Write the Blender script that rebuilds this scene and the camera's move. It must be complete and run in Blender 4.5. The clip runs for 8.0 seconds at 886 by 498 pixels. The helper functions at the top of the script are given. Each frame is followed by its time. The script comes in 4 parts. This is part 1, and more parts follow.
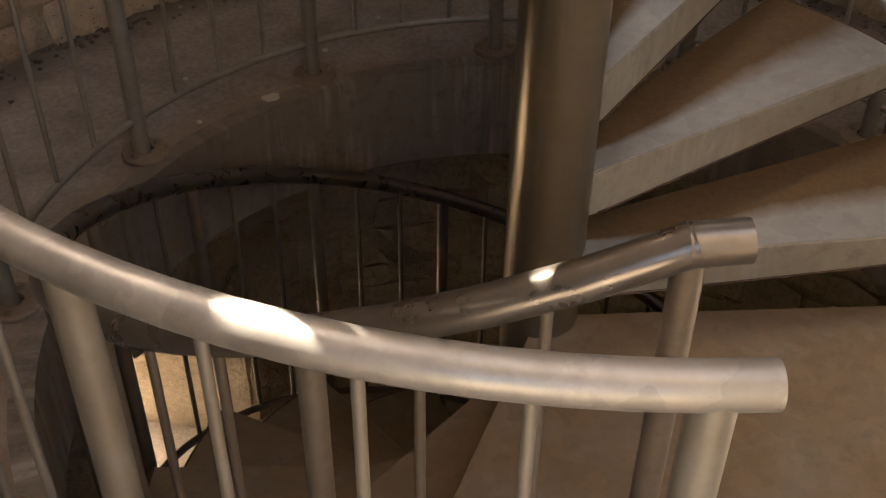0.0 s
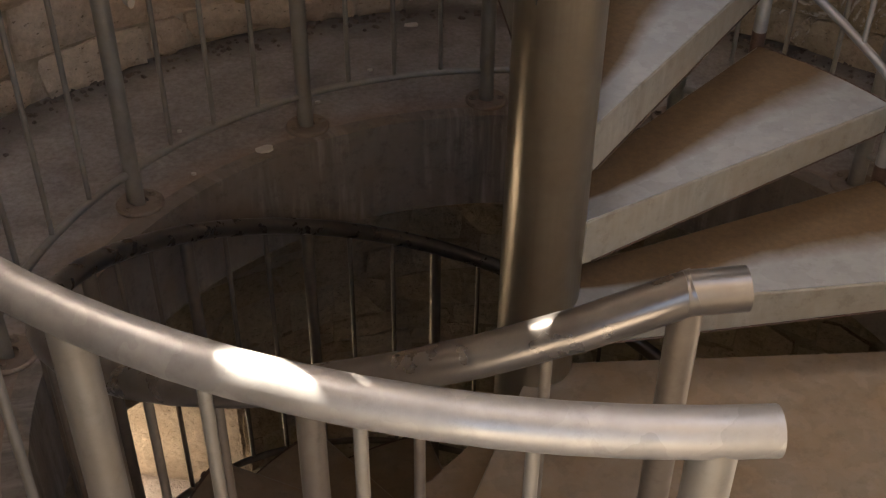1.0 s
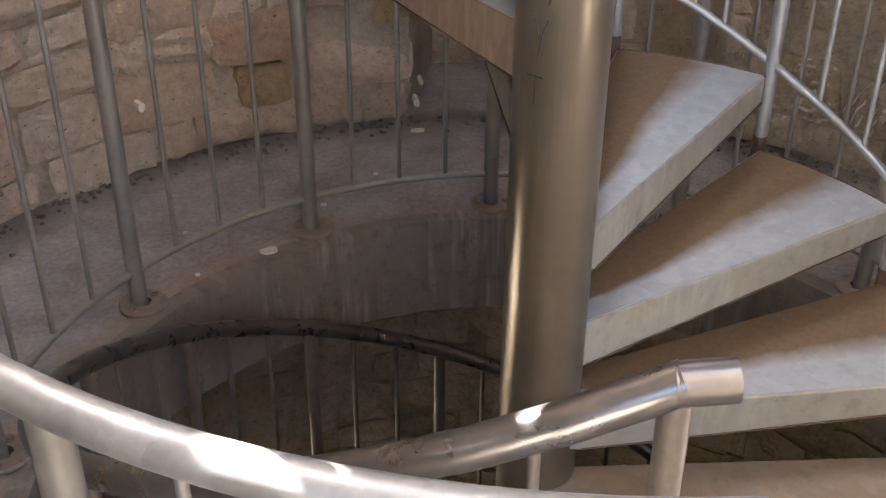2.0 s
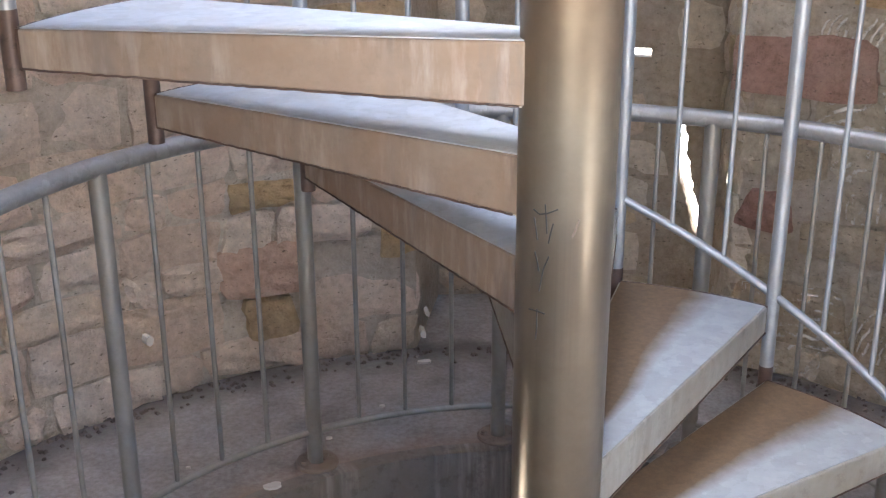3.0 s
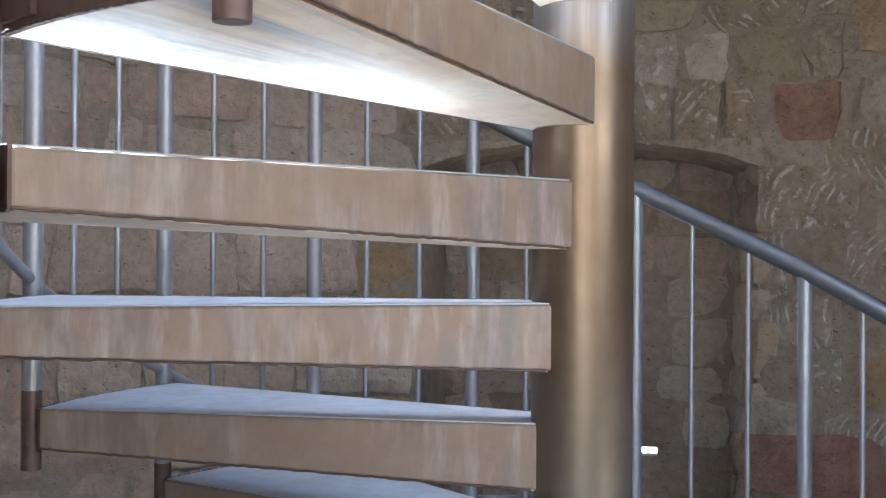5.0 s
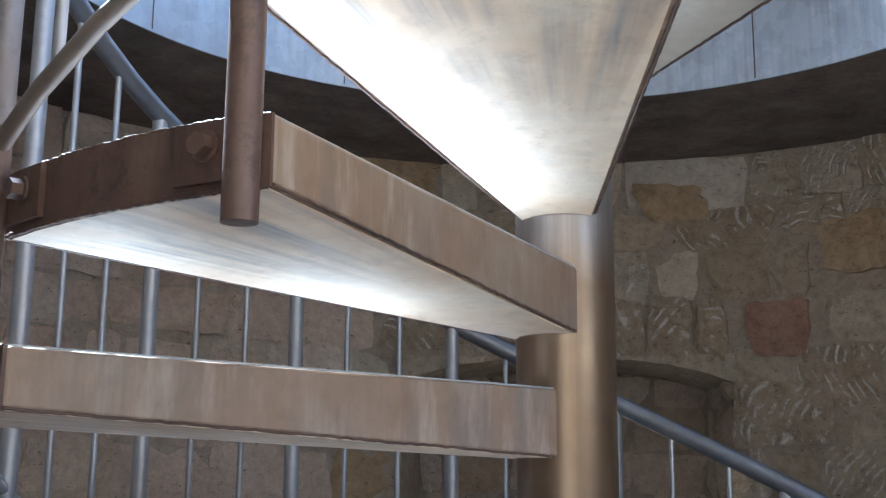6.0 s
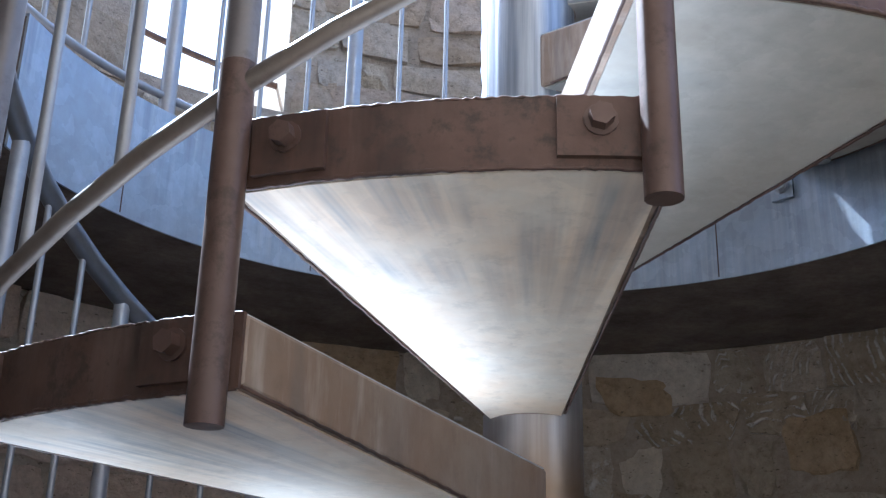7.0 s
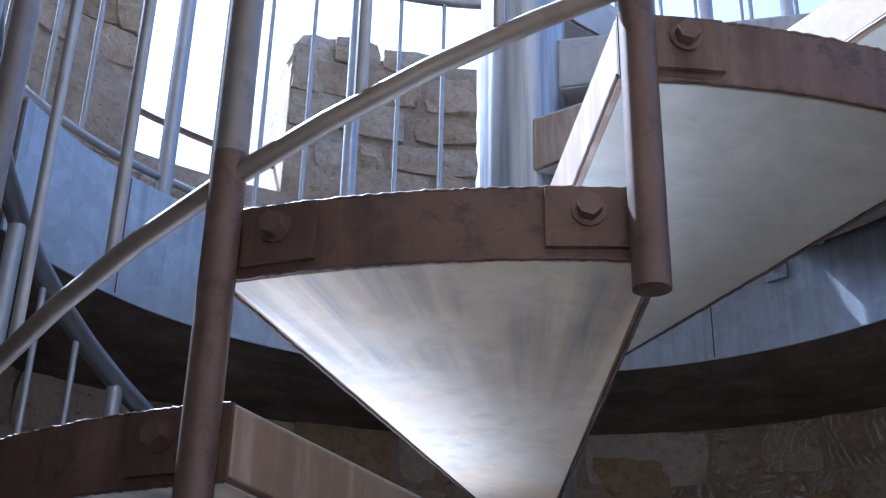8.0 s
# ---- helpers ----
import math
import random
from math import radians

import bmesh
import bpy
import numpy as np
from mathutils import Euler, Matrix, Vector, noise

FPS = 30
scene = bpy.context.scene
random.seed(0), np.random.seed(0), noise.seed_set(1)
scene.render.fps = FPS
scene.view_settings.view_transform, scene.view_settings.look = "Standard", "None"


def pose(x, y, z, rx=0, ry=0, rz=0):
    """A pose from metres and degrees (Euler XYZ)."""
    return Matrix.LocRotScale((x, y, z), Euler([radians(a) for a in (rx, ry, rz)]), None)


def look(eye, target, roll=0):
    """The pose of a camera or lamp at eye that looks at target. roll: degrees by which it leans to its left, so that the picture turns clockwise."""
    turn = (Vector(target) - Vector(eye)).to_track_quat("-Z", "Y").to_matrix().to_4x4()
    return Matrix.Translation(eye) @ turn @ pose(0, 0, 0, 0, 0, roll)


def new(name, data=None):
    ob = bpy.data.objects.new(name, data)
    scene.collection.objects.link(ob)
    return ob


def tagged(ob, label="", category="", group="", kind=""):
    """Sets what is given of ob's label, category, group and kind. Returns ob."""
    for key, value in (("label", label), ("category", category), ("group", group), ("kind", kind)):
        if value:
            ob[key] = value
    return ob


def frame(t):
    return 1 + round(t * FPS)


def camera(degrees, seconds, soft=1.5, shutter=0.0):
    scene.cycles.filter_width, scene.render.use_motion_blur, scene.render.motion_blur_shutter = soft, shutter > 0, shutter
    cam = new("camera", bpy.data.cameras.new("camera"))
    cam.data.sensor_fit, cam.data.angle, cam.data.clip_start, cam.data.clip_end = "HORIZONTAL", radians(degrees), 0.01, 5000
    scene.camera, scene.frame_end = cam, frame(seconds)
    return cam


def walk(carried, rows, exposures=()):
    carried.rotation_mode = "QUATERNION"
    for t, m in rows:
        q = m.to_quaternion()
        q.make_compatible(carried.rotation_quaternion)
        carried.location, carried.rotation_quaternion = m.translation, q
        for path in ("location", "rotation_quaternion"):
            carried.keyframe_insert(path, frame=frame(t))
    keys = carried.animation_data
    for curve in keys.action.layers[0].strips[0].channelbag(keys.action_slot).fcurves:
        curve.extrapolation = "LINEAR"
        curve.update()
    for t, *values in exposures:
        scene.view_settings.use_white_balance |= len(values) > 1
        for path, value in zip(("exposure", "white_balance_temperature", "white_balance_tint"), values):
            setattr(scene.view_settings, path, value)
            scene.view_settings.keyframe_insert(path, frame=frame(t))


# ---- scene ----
FOV = 42.58
cam = camera(FOV, 8.0, soft=1.3)
ROWS = [
    (0, -0.4601, -1.7089, 0.6764, 50.479, -0.502, -8.068),
    (0.5, -0.4679, -1.7095, 0.6773, 51.000, -0.482, -8.513),
    (1, -0.4718, -1.7174, 0.6855, 52.962, -0.531, -8.730),
    (1.2, -0.4715, -1.7180, 0.6845, 53.760, -0.530, -8.830),
    (2.3, -0.4360, -1.7290, 0.6600, 61.550, -0.220, -7.820),
    (2.5, -0.4332, -1.7296, 0.6593, 64.086, -0.181, -7.895),
    (3, -0.4338, -1.7257, 0.6781, 69.884, 0.226, -7.730),
    (3.5, -0.4258, -1.7119, 0.6893, 74.981, 0.900, -7.203),
    (4, -0.4350, -1.7254, 0.7009, 81.112, 0.532, -6.977),
    (4.2, -0.4365, -1.7280, 0.6985, 82.720, 0.450, -6.930),
    (5.3, -0.4615, -1.7700, 0.6260, 93.150, -0.600, -7.850),
    (5.5, -0.4651, -1.7739, 0.6213, 95.056, -0.640, -8.039),
    (6, -0.4837, -1.7707, 0.6209, 101.397, -0.456, -9.146),
    (6.5, -0.4944, -1.7391, 0.6435, 107.021, -0.880, -11.054),
    (7, -0.4963, -1.7448, 0.6481, 110.613, -1.289, -11.583),
    (7.5, -0.4925, -1.7513, 0.6558, 112.526, -1.158, -11.738),
    (8, -0.4903, -1.7539, 0.6598, 114.383, -1.213, -11.653),
]
walk(cam, [(r[0], pose(*r[1:])) for r in ROWS],
     exposures=[(0.0, 3.3, 7900, 12), (1.2, 3.5, 6700, 10), (2.3, 4.8, 5700, 8), (3.2, 4.95, 5150, 6), (4.2, 4.38, 4820, 5),
                (5.3, 3.6, 4800, 4), (6.5, 2.83, 4750, 5), (8.0, 1.95, 4550, 12)])

# ---- sky and sun ----
SUN_AZ, SUN_EL = 122.5, 54.0          # degrees, anticlockwise from +x; height over the horizon
world = bpy.data.worlds.new("sky")
scene.world = world
world.use_nodes = True
wn = world.node_tree
sky = wn.nodes.new("ShaderNodeTexSky")
sky.sky_type, sky.sun_disc = "NISHITA", False
sky.dust_density, sky.air_density = 5.0, 1.0
sky.sun_elevation, sky.sun_rotation = radians(SUN_EL), radians(90 - SUN_AZ)
wn.links.new(sky.outputs[0], wn.nodes["Background"].inputs[0])
wn.nodes["Background"].inputs[1].default_value = 0.09
sun = new("sun", bpy.data.lights.new("sun", "SUN"))
sun.data.energy, sun.data.angle, sun.data.color = 5.0, radians(0.5), (1.0, 0.95, 0.86)
sd = Vector((math.cos(radians(SUN_AZ)) * math.cos(radians(SUN_EL)), math.sin(radians(SUN_AZ)) * math.cos(radians(SUN_EL)), math.sin(radians(SUN_EL))))
sun.matrix_world = look(sd * 20, (0, 0, 0))

# ---- fitted sizes ----
RISE, TURN, AZ0 = 0.189, 24.17, 116.0      # one step's height and turn; the post behind tread 0
R_POLE, R_TREAD, R_POST, R_GUARD, R_EDGE, R_WALL = 0.08, 0.905, 0.928, 1.115, 1.02, 1.70
Z_FLOOR, Z_UPPER, Z_GROUND = -0.95, 1.885, -3.79
SLAB = 0.288


def cyl(r, az, z=0.0):
    a = radians(az)
    return Vector((r * math.cos(a), r * math.sin(a), z))


# ---- materials ----
def material(name):
    m = bpy.data.materials.new(name)
    m.use_nodes = True
    nt = m.node_tree
    return m, nt, nt.nodes["Principled BSDF"]


def node(nt, kind, **kw):
    n = nt.nodes.new(kind)
    for k, v in kw.items():
        n.inputs[k].default_value = v
    return n


def noise_tex(nt, coord, scale, detail=6.0, rough=0.6, stretch=None):
    n = node(nt, "ShaderNodeTexNoise", Scale=scale, Detail=detail, Roughness=rough)
    if stretch:
        mp = nt.nodes.new("ShaderNodeMapping")
        mp.inputs["Scale"].default_value = stretch
        nt.links.new(coord, mp.inputs[0])
        coord = mp.outputs[0]
    nt.links.new(coord, n.inputs["Vector"])
    return n.outputs["Fac"]


def ramp(nt, fac, stops):
    r = nt.nodes.new("ShaderNodeValToRGB")
    el = r.color_ramp.elements
    while len(el) < len(stops):
        el.new(0.5)
    for e, (p, c) in zip(el, stops):
        e.position, e.color = p, (*c, 1.0)
    nt.links.new(fac, r.inputs[0])
    return r.outputs[0]


def mix(nt, fac, a, b, kind="MIX"):
    m = nt.nodes.new("ShaderNodeMix")
    m.data_type, m.blend_type = "RGBA", kind
    for sock, v in ((m.inputs[0], fac), (m.inputs[6], a), (m.inputs[7], b)):
        if isinstance(v, (int, float)):
            sock.default_value = v
        elif isinstance(v, tuple):
            sock.default_value = (*v, 1.0)
        else:
            nt.links.new(v, sock)
    return m.outputs[2]


def bump(nt, bsdf, height, strength, dist):
    b = node(nt, "ShaderNodeBump", Strength=strength, Distance=dist)
    nt.links.new(height, b.inputs["Height"])
    nt.links.new(b.outputs[0], bsdf.inputs["Normal"])


def place(nt):
    g = nt.nodes.new("ShaderNodeNewGeometry")
    return g.outputs["Position"]


def polar(nt, sa, sr, sz):
    """Coordinates round the stair's axis: turn, distance and height, each scaled."""
    sep = nt.nodes.new("ShaderNodeSeparateXYZ")
    nt.links.new(place(nt), sep.inputs[0])
    at = nt.nodes.new("ShaderNodeMath")
    at.operation = "ARCTAN2"
    nt.links.new(sep.outputs[1], at.inputs[0])
    nt.links.new(sep.outputs[0], at.inputs[1])
    flat = nt.nodes.new("ShaderNodeCombineXYZ")
    nt.links.new(sep.outputs[0], flat.inputs[0])
    nt.links.new(sep.outputs[1], flat.inputs[1])
    ln = nt.nodes.new("ShaderNodeVectorMath")
    ln.operation = "LENGTH"
    nt.links.new(flat.outputs[0], ln.inputs[0])
    out = nt.nodes.new("ShaderNodeCombineXYZ")
    for n, (src, k) in enumerate(((at.outputs[0], sa), (ln.outputs["Value"], sr), (sep.outputs[2], sz))):
        m = nt.nodes.new("ShaderNodeMath")
        m.operation = "MULTIPLY"
        m.inputs[1].default_value = k
        nt.links.new(src, m.inputs[0])
        nt.links.new(m.outputs[0], out.inputs[n])
    return out.outputs[0]


def steel(name, base, dust, dusty, metal, rough, runs=None, mottle=0.9, relief=0.0, blotch=0.0, vary=1.0, spangle=0.0):
    """Galvanised steel: zinc mottling, brown dust; runs: (turn, distance, height scales, colour, amount) of drip marks."""
    m, nt, b = material(name)
    p = place(nt)
    zinc = ramp(nt, noise_tex(nt, p, 38, 5), [(0.3, tuple(c * mottle for c in base)), (0.7, base)])
    big = noise_tex(nt, p, 5, 6, 0.65)
    mask = ramp(nt, big, [(0.5 - dusty * 0.3, (0, 0, 0)), (0.9 - dusty * 0.3, (1, 1, 1))])
    col = mix(nt, mask, zinc, dust)
    for sa, sr, sz, tone, amount, r_min in runs or ():
        run = noise_tex(nt, polar(nt, sa, sr, sz), 1.0, 4, 0.6)
        run = ramp(nt, run, [(0.46, (0, 0, 0)), (0.68, (amount,) * 3)])
        where = ramp(nt, noise_tex(nt, p, 3.1, 2), [(0.40 if not r_min else 0.36, (0, 0, 0)), (0.54 if not r_min else 0.50, (1, 1, 1))])
        run = mix(nt, 1.0, run, where, "MULTIPLY")
        if r_min:
            rad = nt.nodes.new("ShaderNodeSeparateXYZ")
            nt.links.new(polar(nt, 1.0, 1.0, 1.0), rad.inputs[0])
            run = mix(nt, 1.0, run, ramp(nt, rad.outputs[1], [(r_min - 0.15, (0, 0, 0)), (r_min + 0.15, (1, 1, 1))]), "MULTIPLY")
        col = mix(nt, run, col, tone)
    if spangle:
        vo = node(nt, "ShaderNodeTexVoronoi", Scale=26.0, Randomness=1.0)
        warp = nt.nodes.new("ShaderNodeVectorMath")
        warp.operation = "ADD"
        nz = node(nt, "ShaderNodeTexNoise", Scale=30.0)
        nt.links.new(p, nz.inputs["Vector"])
        sc = nt.nodes.new("ShaderNodeVectorMath")
        sc.operation = "SCALE"
        sc.inputs["Scale"].default_value = 0.05
        nt.links.new(nz.outputs["Color"], sc.inputs[0])
        nt.links.new(p, warp.inputs[0])
        nt.links.new(sc.outputs[0], warp.inputs[1])
        nt.links.new(warp.outputs[0], vo.inputs["Vector"])
        cell = ramp(nt, vo.outputs["Color"], [(0.35, (1.0 - spangle,) * 3), (0.75, (1.0 + spangle,) * 3)])
        col = mix(nt, 1.0, col, cell, "MULTIPLY")
    if blotch:
        spots = ramp(nt, noise_tex(nt, p, 26, 7, 0.75), [(0.53, (0, 0, 0)), (0.63, (blotch,) * 3)])
        col = mix(nt, spots, col, (0.055, 0.035, 0.026))
    nt.links.new(col, b.inputs["Base Color"])
    rr = ramp(nt, noise_tex(nt, p, 22, 4), [(0.3, (rough - 0.06 * vary,) * 3), (0.75, (rough + 0.12 * vary,) * 3)])
    nt.links.new(rr, b.inputs["Roughness"])
    b.inputs["Metallic"].default_value = metal
    if relief:
        bump(nt, b, noise_tex(nt, p, 60, 3), relief, 0.002)
    return m


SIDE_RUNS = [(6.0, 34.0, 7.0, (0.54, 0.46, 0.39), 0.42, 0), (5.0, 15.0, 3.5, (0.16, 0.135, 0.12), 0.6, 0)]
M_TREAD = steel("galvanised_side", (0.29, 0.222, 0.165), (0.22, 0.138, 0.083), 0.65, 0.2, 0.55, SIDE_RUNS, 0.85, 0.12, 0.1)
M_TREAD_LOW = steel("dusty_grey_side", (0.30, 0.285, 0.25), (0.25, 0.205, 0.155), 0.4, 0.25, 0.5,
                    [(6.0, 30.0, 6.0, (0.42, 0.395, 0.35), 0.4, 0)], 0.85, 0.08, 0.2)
# Bluish copy of the side steel: sky light on top treads in its colour.
M_TREAD_SKYLIT = steel("skylit_side", (0.36, 0.375, 0.40), (0.28, 0.275, 0.27), 0.3, 0.25, 0.5, SIDE_RUNS, 0.85, 0.06, 0.15)
M_TOP = steel("galvanised_top", (0.47, 0.485, 0.51), (0.40, 0.36, 0.31), 0.15, 0.2, 0.46, None, 0.9, 0.06, 0.12, 1.0, 0.06)


def trodden_shaded(name, worn, dust, first, last, step):
    """A trodden steel plate: grey where feet fall; dust and the next tread's shade painted brown along the back edge of
    the step.
    """
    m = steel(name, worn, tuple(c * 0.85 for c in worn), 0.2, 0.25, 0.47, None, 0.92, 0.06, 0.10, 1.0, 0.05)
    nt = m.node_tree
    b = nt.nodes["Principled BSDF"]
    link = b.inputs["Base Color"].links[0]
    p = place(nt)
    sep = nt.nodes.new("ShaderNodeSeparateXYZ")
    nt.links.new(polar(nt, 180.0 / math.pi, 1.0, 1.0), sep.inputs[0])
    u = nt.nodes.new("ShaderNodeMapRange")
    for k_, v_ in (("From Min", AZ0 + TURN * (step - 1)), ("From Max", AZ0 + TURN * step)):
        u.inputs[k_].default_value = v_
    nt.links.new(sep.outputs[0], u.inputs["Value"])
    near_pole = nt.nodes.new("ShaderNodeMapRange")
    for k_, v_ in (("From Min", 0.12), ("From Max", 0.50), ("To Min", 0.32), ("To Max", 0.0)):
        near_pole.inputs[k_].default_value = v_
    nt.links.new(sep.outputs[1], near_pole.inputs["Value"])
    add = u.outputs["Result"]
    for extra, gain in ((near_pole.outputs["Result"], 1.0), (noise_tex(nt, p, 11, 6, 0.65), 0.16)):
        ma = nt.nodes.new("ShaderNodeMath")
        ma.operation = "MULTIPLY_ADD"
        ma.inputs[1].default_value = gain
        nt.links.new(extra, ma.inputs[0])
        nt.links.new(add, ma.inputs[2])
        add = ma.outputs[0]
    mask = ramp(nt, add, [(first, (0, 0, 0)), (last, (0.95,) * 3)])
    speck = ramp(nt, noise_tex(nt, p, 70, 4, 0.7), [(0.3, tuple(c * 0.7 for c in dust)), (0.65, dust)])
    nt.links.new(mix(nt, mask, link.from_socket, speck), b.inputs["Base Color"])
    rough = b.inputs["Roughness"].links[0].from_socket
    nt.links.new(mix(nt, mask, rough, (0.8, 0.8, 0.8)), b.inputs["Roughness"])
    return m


M_TOP_TRODDEN_SHADED = {k: trodden_shaded("trodden_shaded_step_top", (0.34, 0.345, 0.35), (0.15, 0.088, 0.036), 0.37, 0.60, k) for k in range(-4, 0)}
# Dusty landing top; treads below borrow it as the stairwell's shade in colour.
M_TOP_DUSTY_SHADED = steel("dusty_shaded_top", (0.25, 0.215, 0.175), (0.21, 0.14, 0.08), 0.75, 0.25, 0.5, None, 0.85, 0.06, 0.18, 1.0, 0.05)
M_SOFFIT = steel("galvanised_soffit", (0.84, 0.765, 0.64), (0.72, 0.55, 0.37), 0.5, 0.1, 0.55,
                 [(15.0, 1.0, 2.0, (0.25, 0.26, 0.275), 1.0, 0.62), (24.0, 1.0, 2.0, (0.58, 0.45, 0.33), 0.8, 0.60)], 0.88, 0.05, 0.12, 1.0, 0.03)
# Grimy soffit copy, its base also darkened for the shade on the upper treads.
M_SOFFIT_GRIMY_DIM = steel("grimy_shaded_soffit", (0.50, 0.475, 0.42), (0.35, 0.315, 0.26), 0.55, 0.1, 0.6,
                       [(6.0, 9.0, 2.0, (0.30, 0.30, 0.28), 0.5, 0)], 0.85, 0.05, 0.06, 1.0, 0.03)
M_POLE = steel("column_steel", (0.31, 0.265, 0.20), (0.23, 0.18, 0.125), 0.5, 0.76, 0.34,
               [(9.0, 3.0, 1.6, (0.19, 0.15, 0.11), 0.3, 0)], 0.9, 0.0, 0.0, 0.3)


def hand_polished(m, z_top, smooth):
    """Below z_top the column is rubbed smooth by passing hands; above it the dust stays, with the shade between treads
    in its tone, and high up the sky's bluish light is put into the zinc colour.
    """
    nt = m.node_tree
    b = nt.nodes["Principled BSDF"]
    sep = nt.nodes.new("ShaderNodeSeparateXYZ")
    nt.links.new(place(nt), sep.inputs[0])
    hi = nt.nodes.new("ShaderNodeMapRange")
    for k_, v_ in (("From Min", z_top - 0.03), ("From Max", z_top + 0.06), ("To Min", 0.0), ("To Max", 1.0)):
        hi.inputs[k_].default_value = v_
    nt.links.new(sep.outputs[2], hi.inputs["Value"])
    rough = b.inputs["Roughness"].links[0].from_socket
    dull = ramp(nt, noise_tex(nt, place(nt), 14, 5, 0.6), [(0.3, (0.34,) * 3), (0.7, (0.46,) * 3)])
    sky_tint = nt.nodes.new("ShaderNodeMapRange")
    for k_, v_ in (("From Min", 0.92), ("From Max", 1.2), ("To Min", 0.0), ("To Max", 0.9)):
        sky_tint.inputs[k_].default_value = v_
    nt.links.new(sep.outputs[2], sky_tint.inputs["Value"])
    old = b.inputs["Base Color"].links[0].from_socket
    zinc = ramp(nt, noise_tex(nt, polar(nt, 6.0, 3.0, 2.5), 1.0, 5, 0.6), [(0.35, (0.27, 0.29, 0.32)), (0.65, (0.47, 0.49, 0.52))])
    brown = nt.nodes.new("ShaderNodeMapRange")
    for k_, v_ in (("From Min", 0.22), ("From Max", 0.55), ("To Min", 0.0), ("To Max", 1.0)):
        brown.inputs[k_].default_value = v_
    nt.links.new(sep.outputs[2], brown.inputs["Value"])
    dust_and_shade = mix(nt, brown.outputs["Result"], old, mix(nt, 1.0, old, (0.70, 0.59, 0.51), "MULTIPLY"))
    nt.links.new(mix(nt, sky_tint.outputs["Result"], dust_and_shade, zinc), b.inputs["Base Color"])
    nt.links.new(mix(nt, hi.outputs["Result"], mix(nt, 0.9, rough, (smooth,) * 3), dull), b.inputs["Roughness"])


hand_polished(M_POLE, 0.085, 0.28)
M_RAIL = steel("galvanised_rail", (0.37, 0.38, 0.40), (0.31, 0.29, 0.28), 0.35, 0.6, 0.42, None, 0.85, 0.02, 0.08, 0.7)
M_RAIL_DUSTY = steel("dusty_rail", (0.31, 0.295, 0.27), (0.24, 0.205, 0.17), 0.5, 0.5, 0.44, None, 0.85, 0.02, 0.12, 0.7)
M_HANDRAIL = steel("worn_handrail", (0.40, 0.385, 0.375), (0.29, 0.265, 0.245), 0.5, 0.6, 0.43, None, 0.74, 0.04, 0.14, 1.0, 0.08)
M_STAIR_RAIL = steel("dark_steel_handrail", (0.23, 0.24, 0.26), (0.19, 0.175, 0.165), 0.35, 0.75, 0.36, None, 0.85, 0.02, 0.1, 0.6)
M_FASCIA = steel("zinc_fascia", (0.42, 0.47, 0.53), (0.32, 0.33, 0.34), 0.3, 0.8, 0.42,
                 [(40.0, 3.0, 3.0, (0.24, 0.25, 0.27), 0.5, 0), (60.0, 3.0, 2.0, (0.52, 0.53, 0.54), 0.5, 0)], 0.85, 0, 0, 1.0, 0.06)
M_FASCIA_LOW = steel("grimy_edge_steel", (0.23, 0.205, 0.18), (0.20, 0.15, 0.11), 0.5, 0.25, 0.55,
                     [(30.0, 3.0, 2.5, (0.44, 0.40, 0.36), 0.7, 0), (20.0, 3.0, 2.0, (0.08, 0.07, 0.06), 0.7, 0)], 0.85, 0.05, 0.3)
M_POST = steel("brown_dusty_post", (0.145, 0.095, 0.075), (0.085, 0.046, 0.032), 0.5, 0.3, 0.46, None, 0.75, 0.1, 0.7)
M_DARK = steel("dark_worn_tube", (0.22, 0.20, 0.185), (0.12, 0.095, 0.08), 0.35, 0.85, 0.28, None, 0.85, 0.0, 0.0, 0.5)
M_POST_GREY = steel("weathered_grey_post", (0.225, 0.21, 0.205), (0.16, 0.13, 0.115), 0.4, 0.5, 0.42, None, 0.82, 0.04, 0.25)
M_DULL = steel("dull_brown_tube", (0.20, 0.17, 0.14), (0.14, 0.105, 0.08), 0.5, 0.45, 0.45, None, 0.82, 0.03, 0.2)
M_BASE = steel("dusty_base_plate", (0.27, 0.215, 0.175), (0.20, 0.145, 0.105), 0.6, 0.2, 0.6, None, 0.8, 0.1, 0.4)
M_RUST = steel("dusty_brown_steel", (0.135, 0.08, 0.058), (0.07, 0.034, 0.022), 0.6, 0.2, 0.55,
               [(30.0, 3.0, 4.0, (0.19, 0.14, 0.11), 0.5, 0), (22.0, 3.0, 3.0, (0.04, 0.024, 0.018), 0.9, 0)], 0.7, 0.2, 0.95)


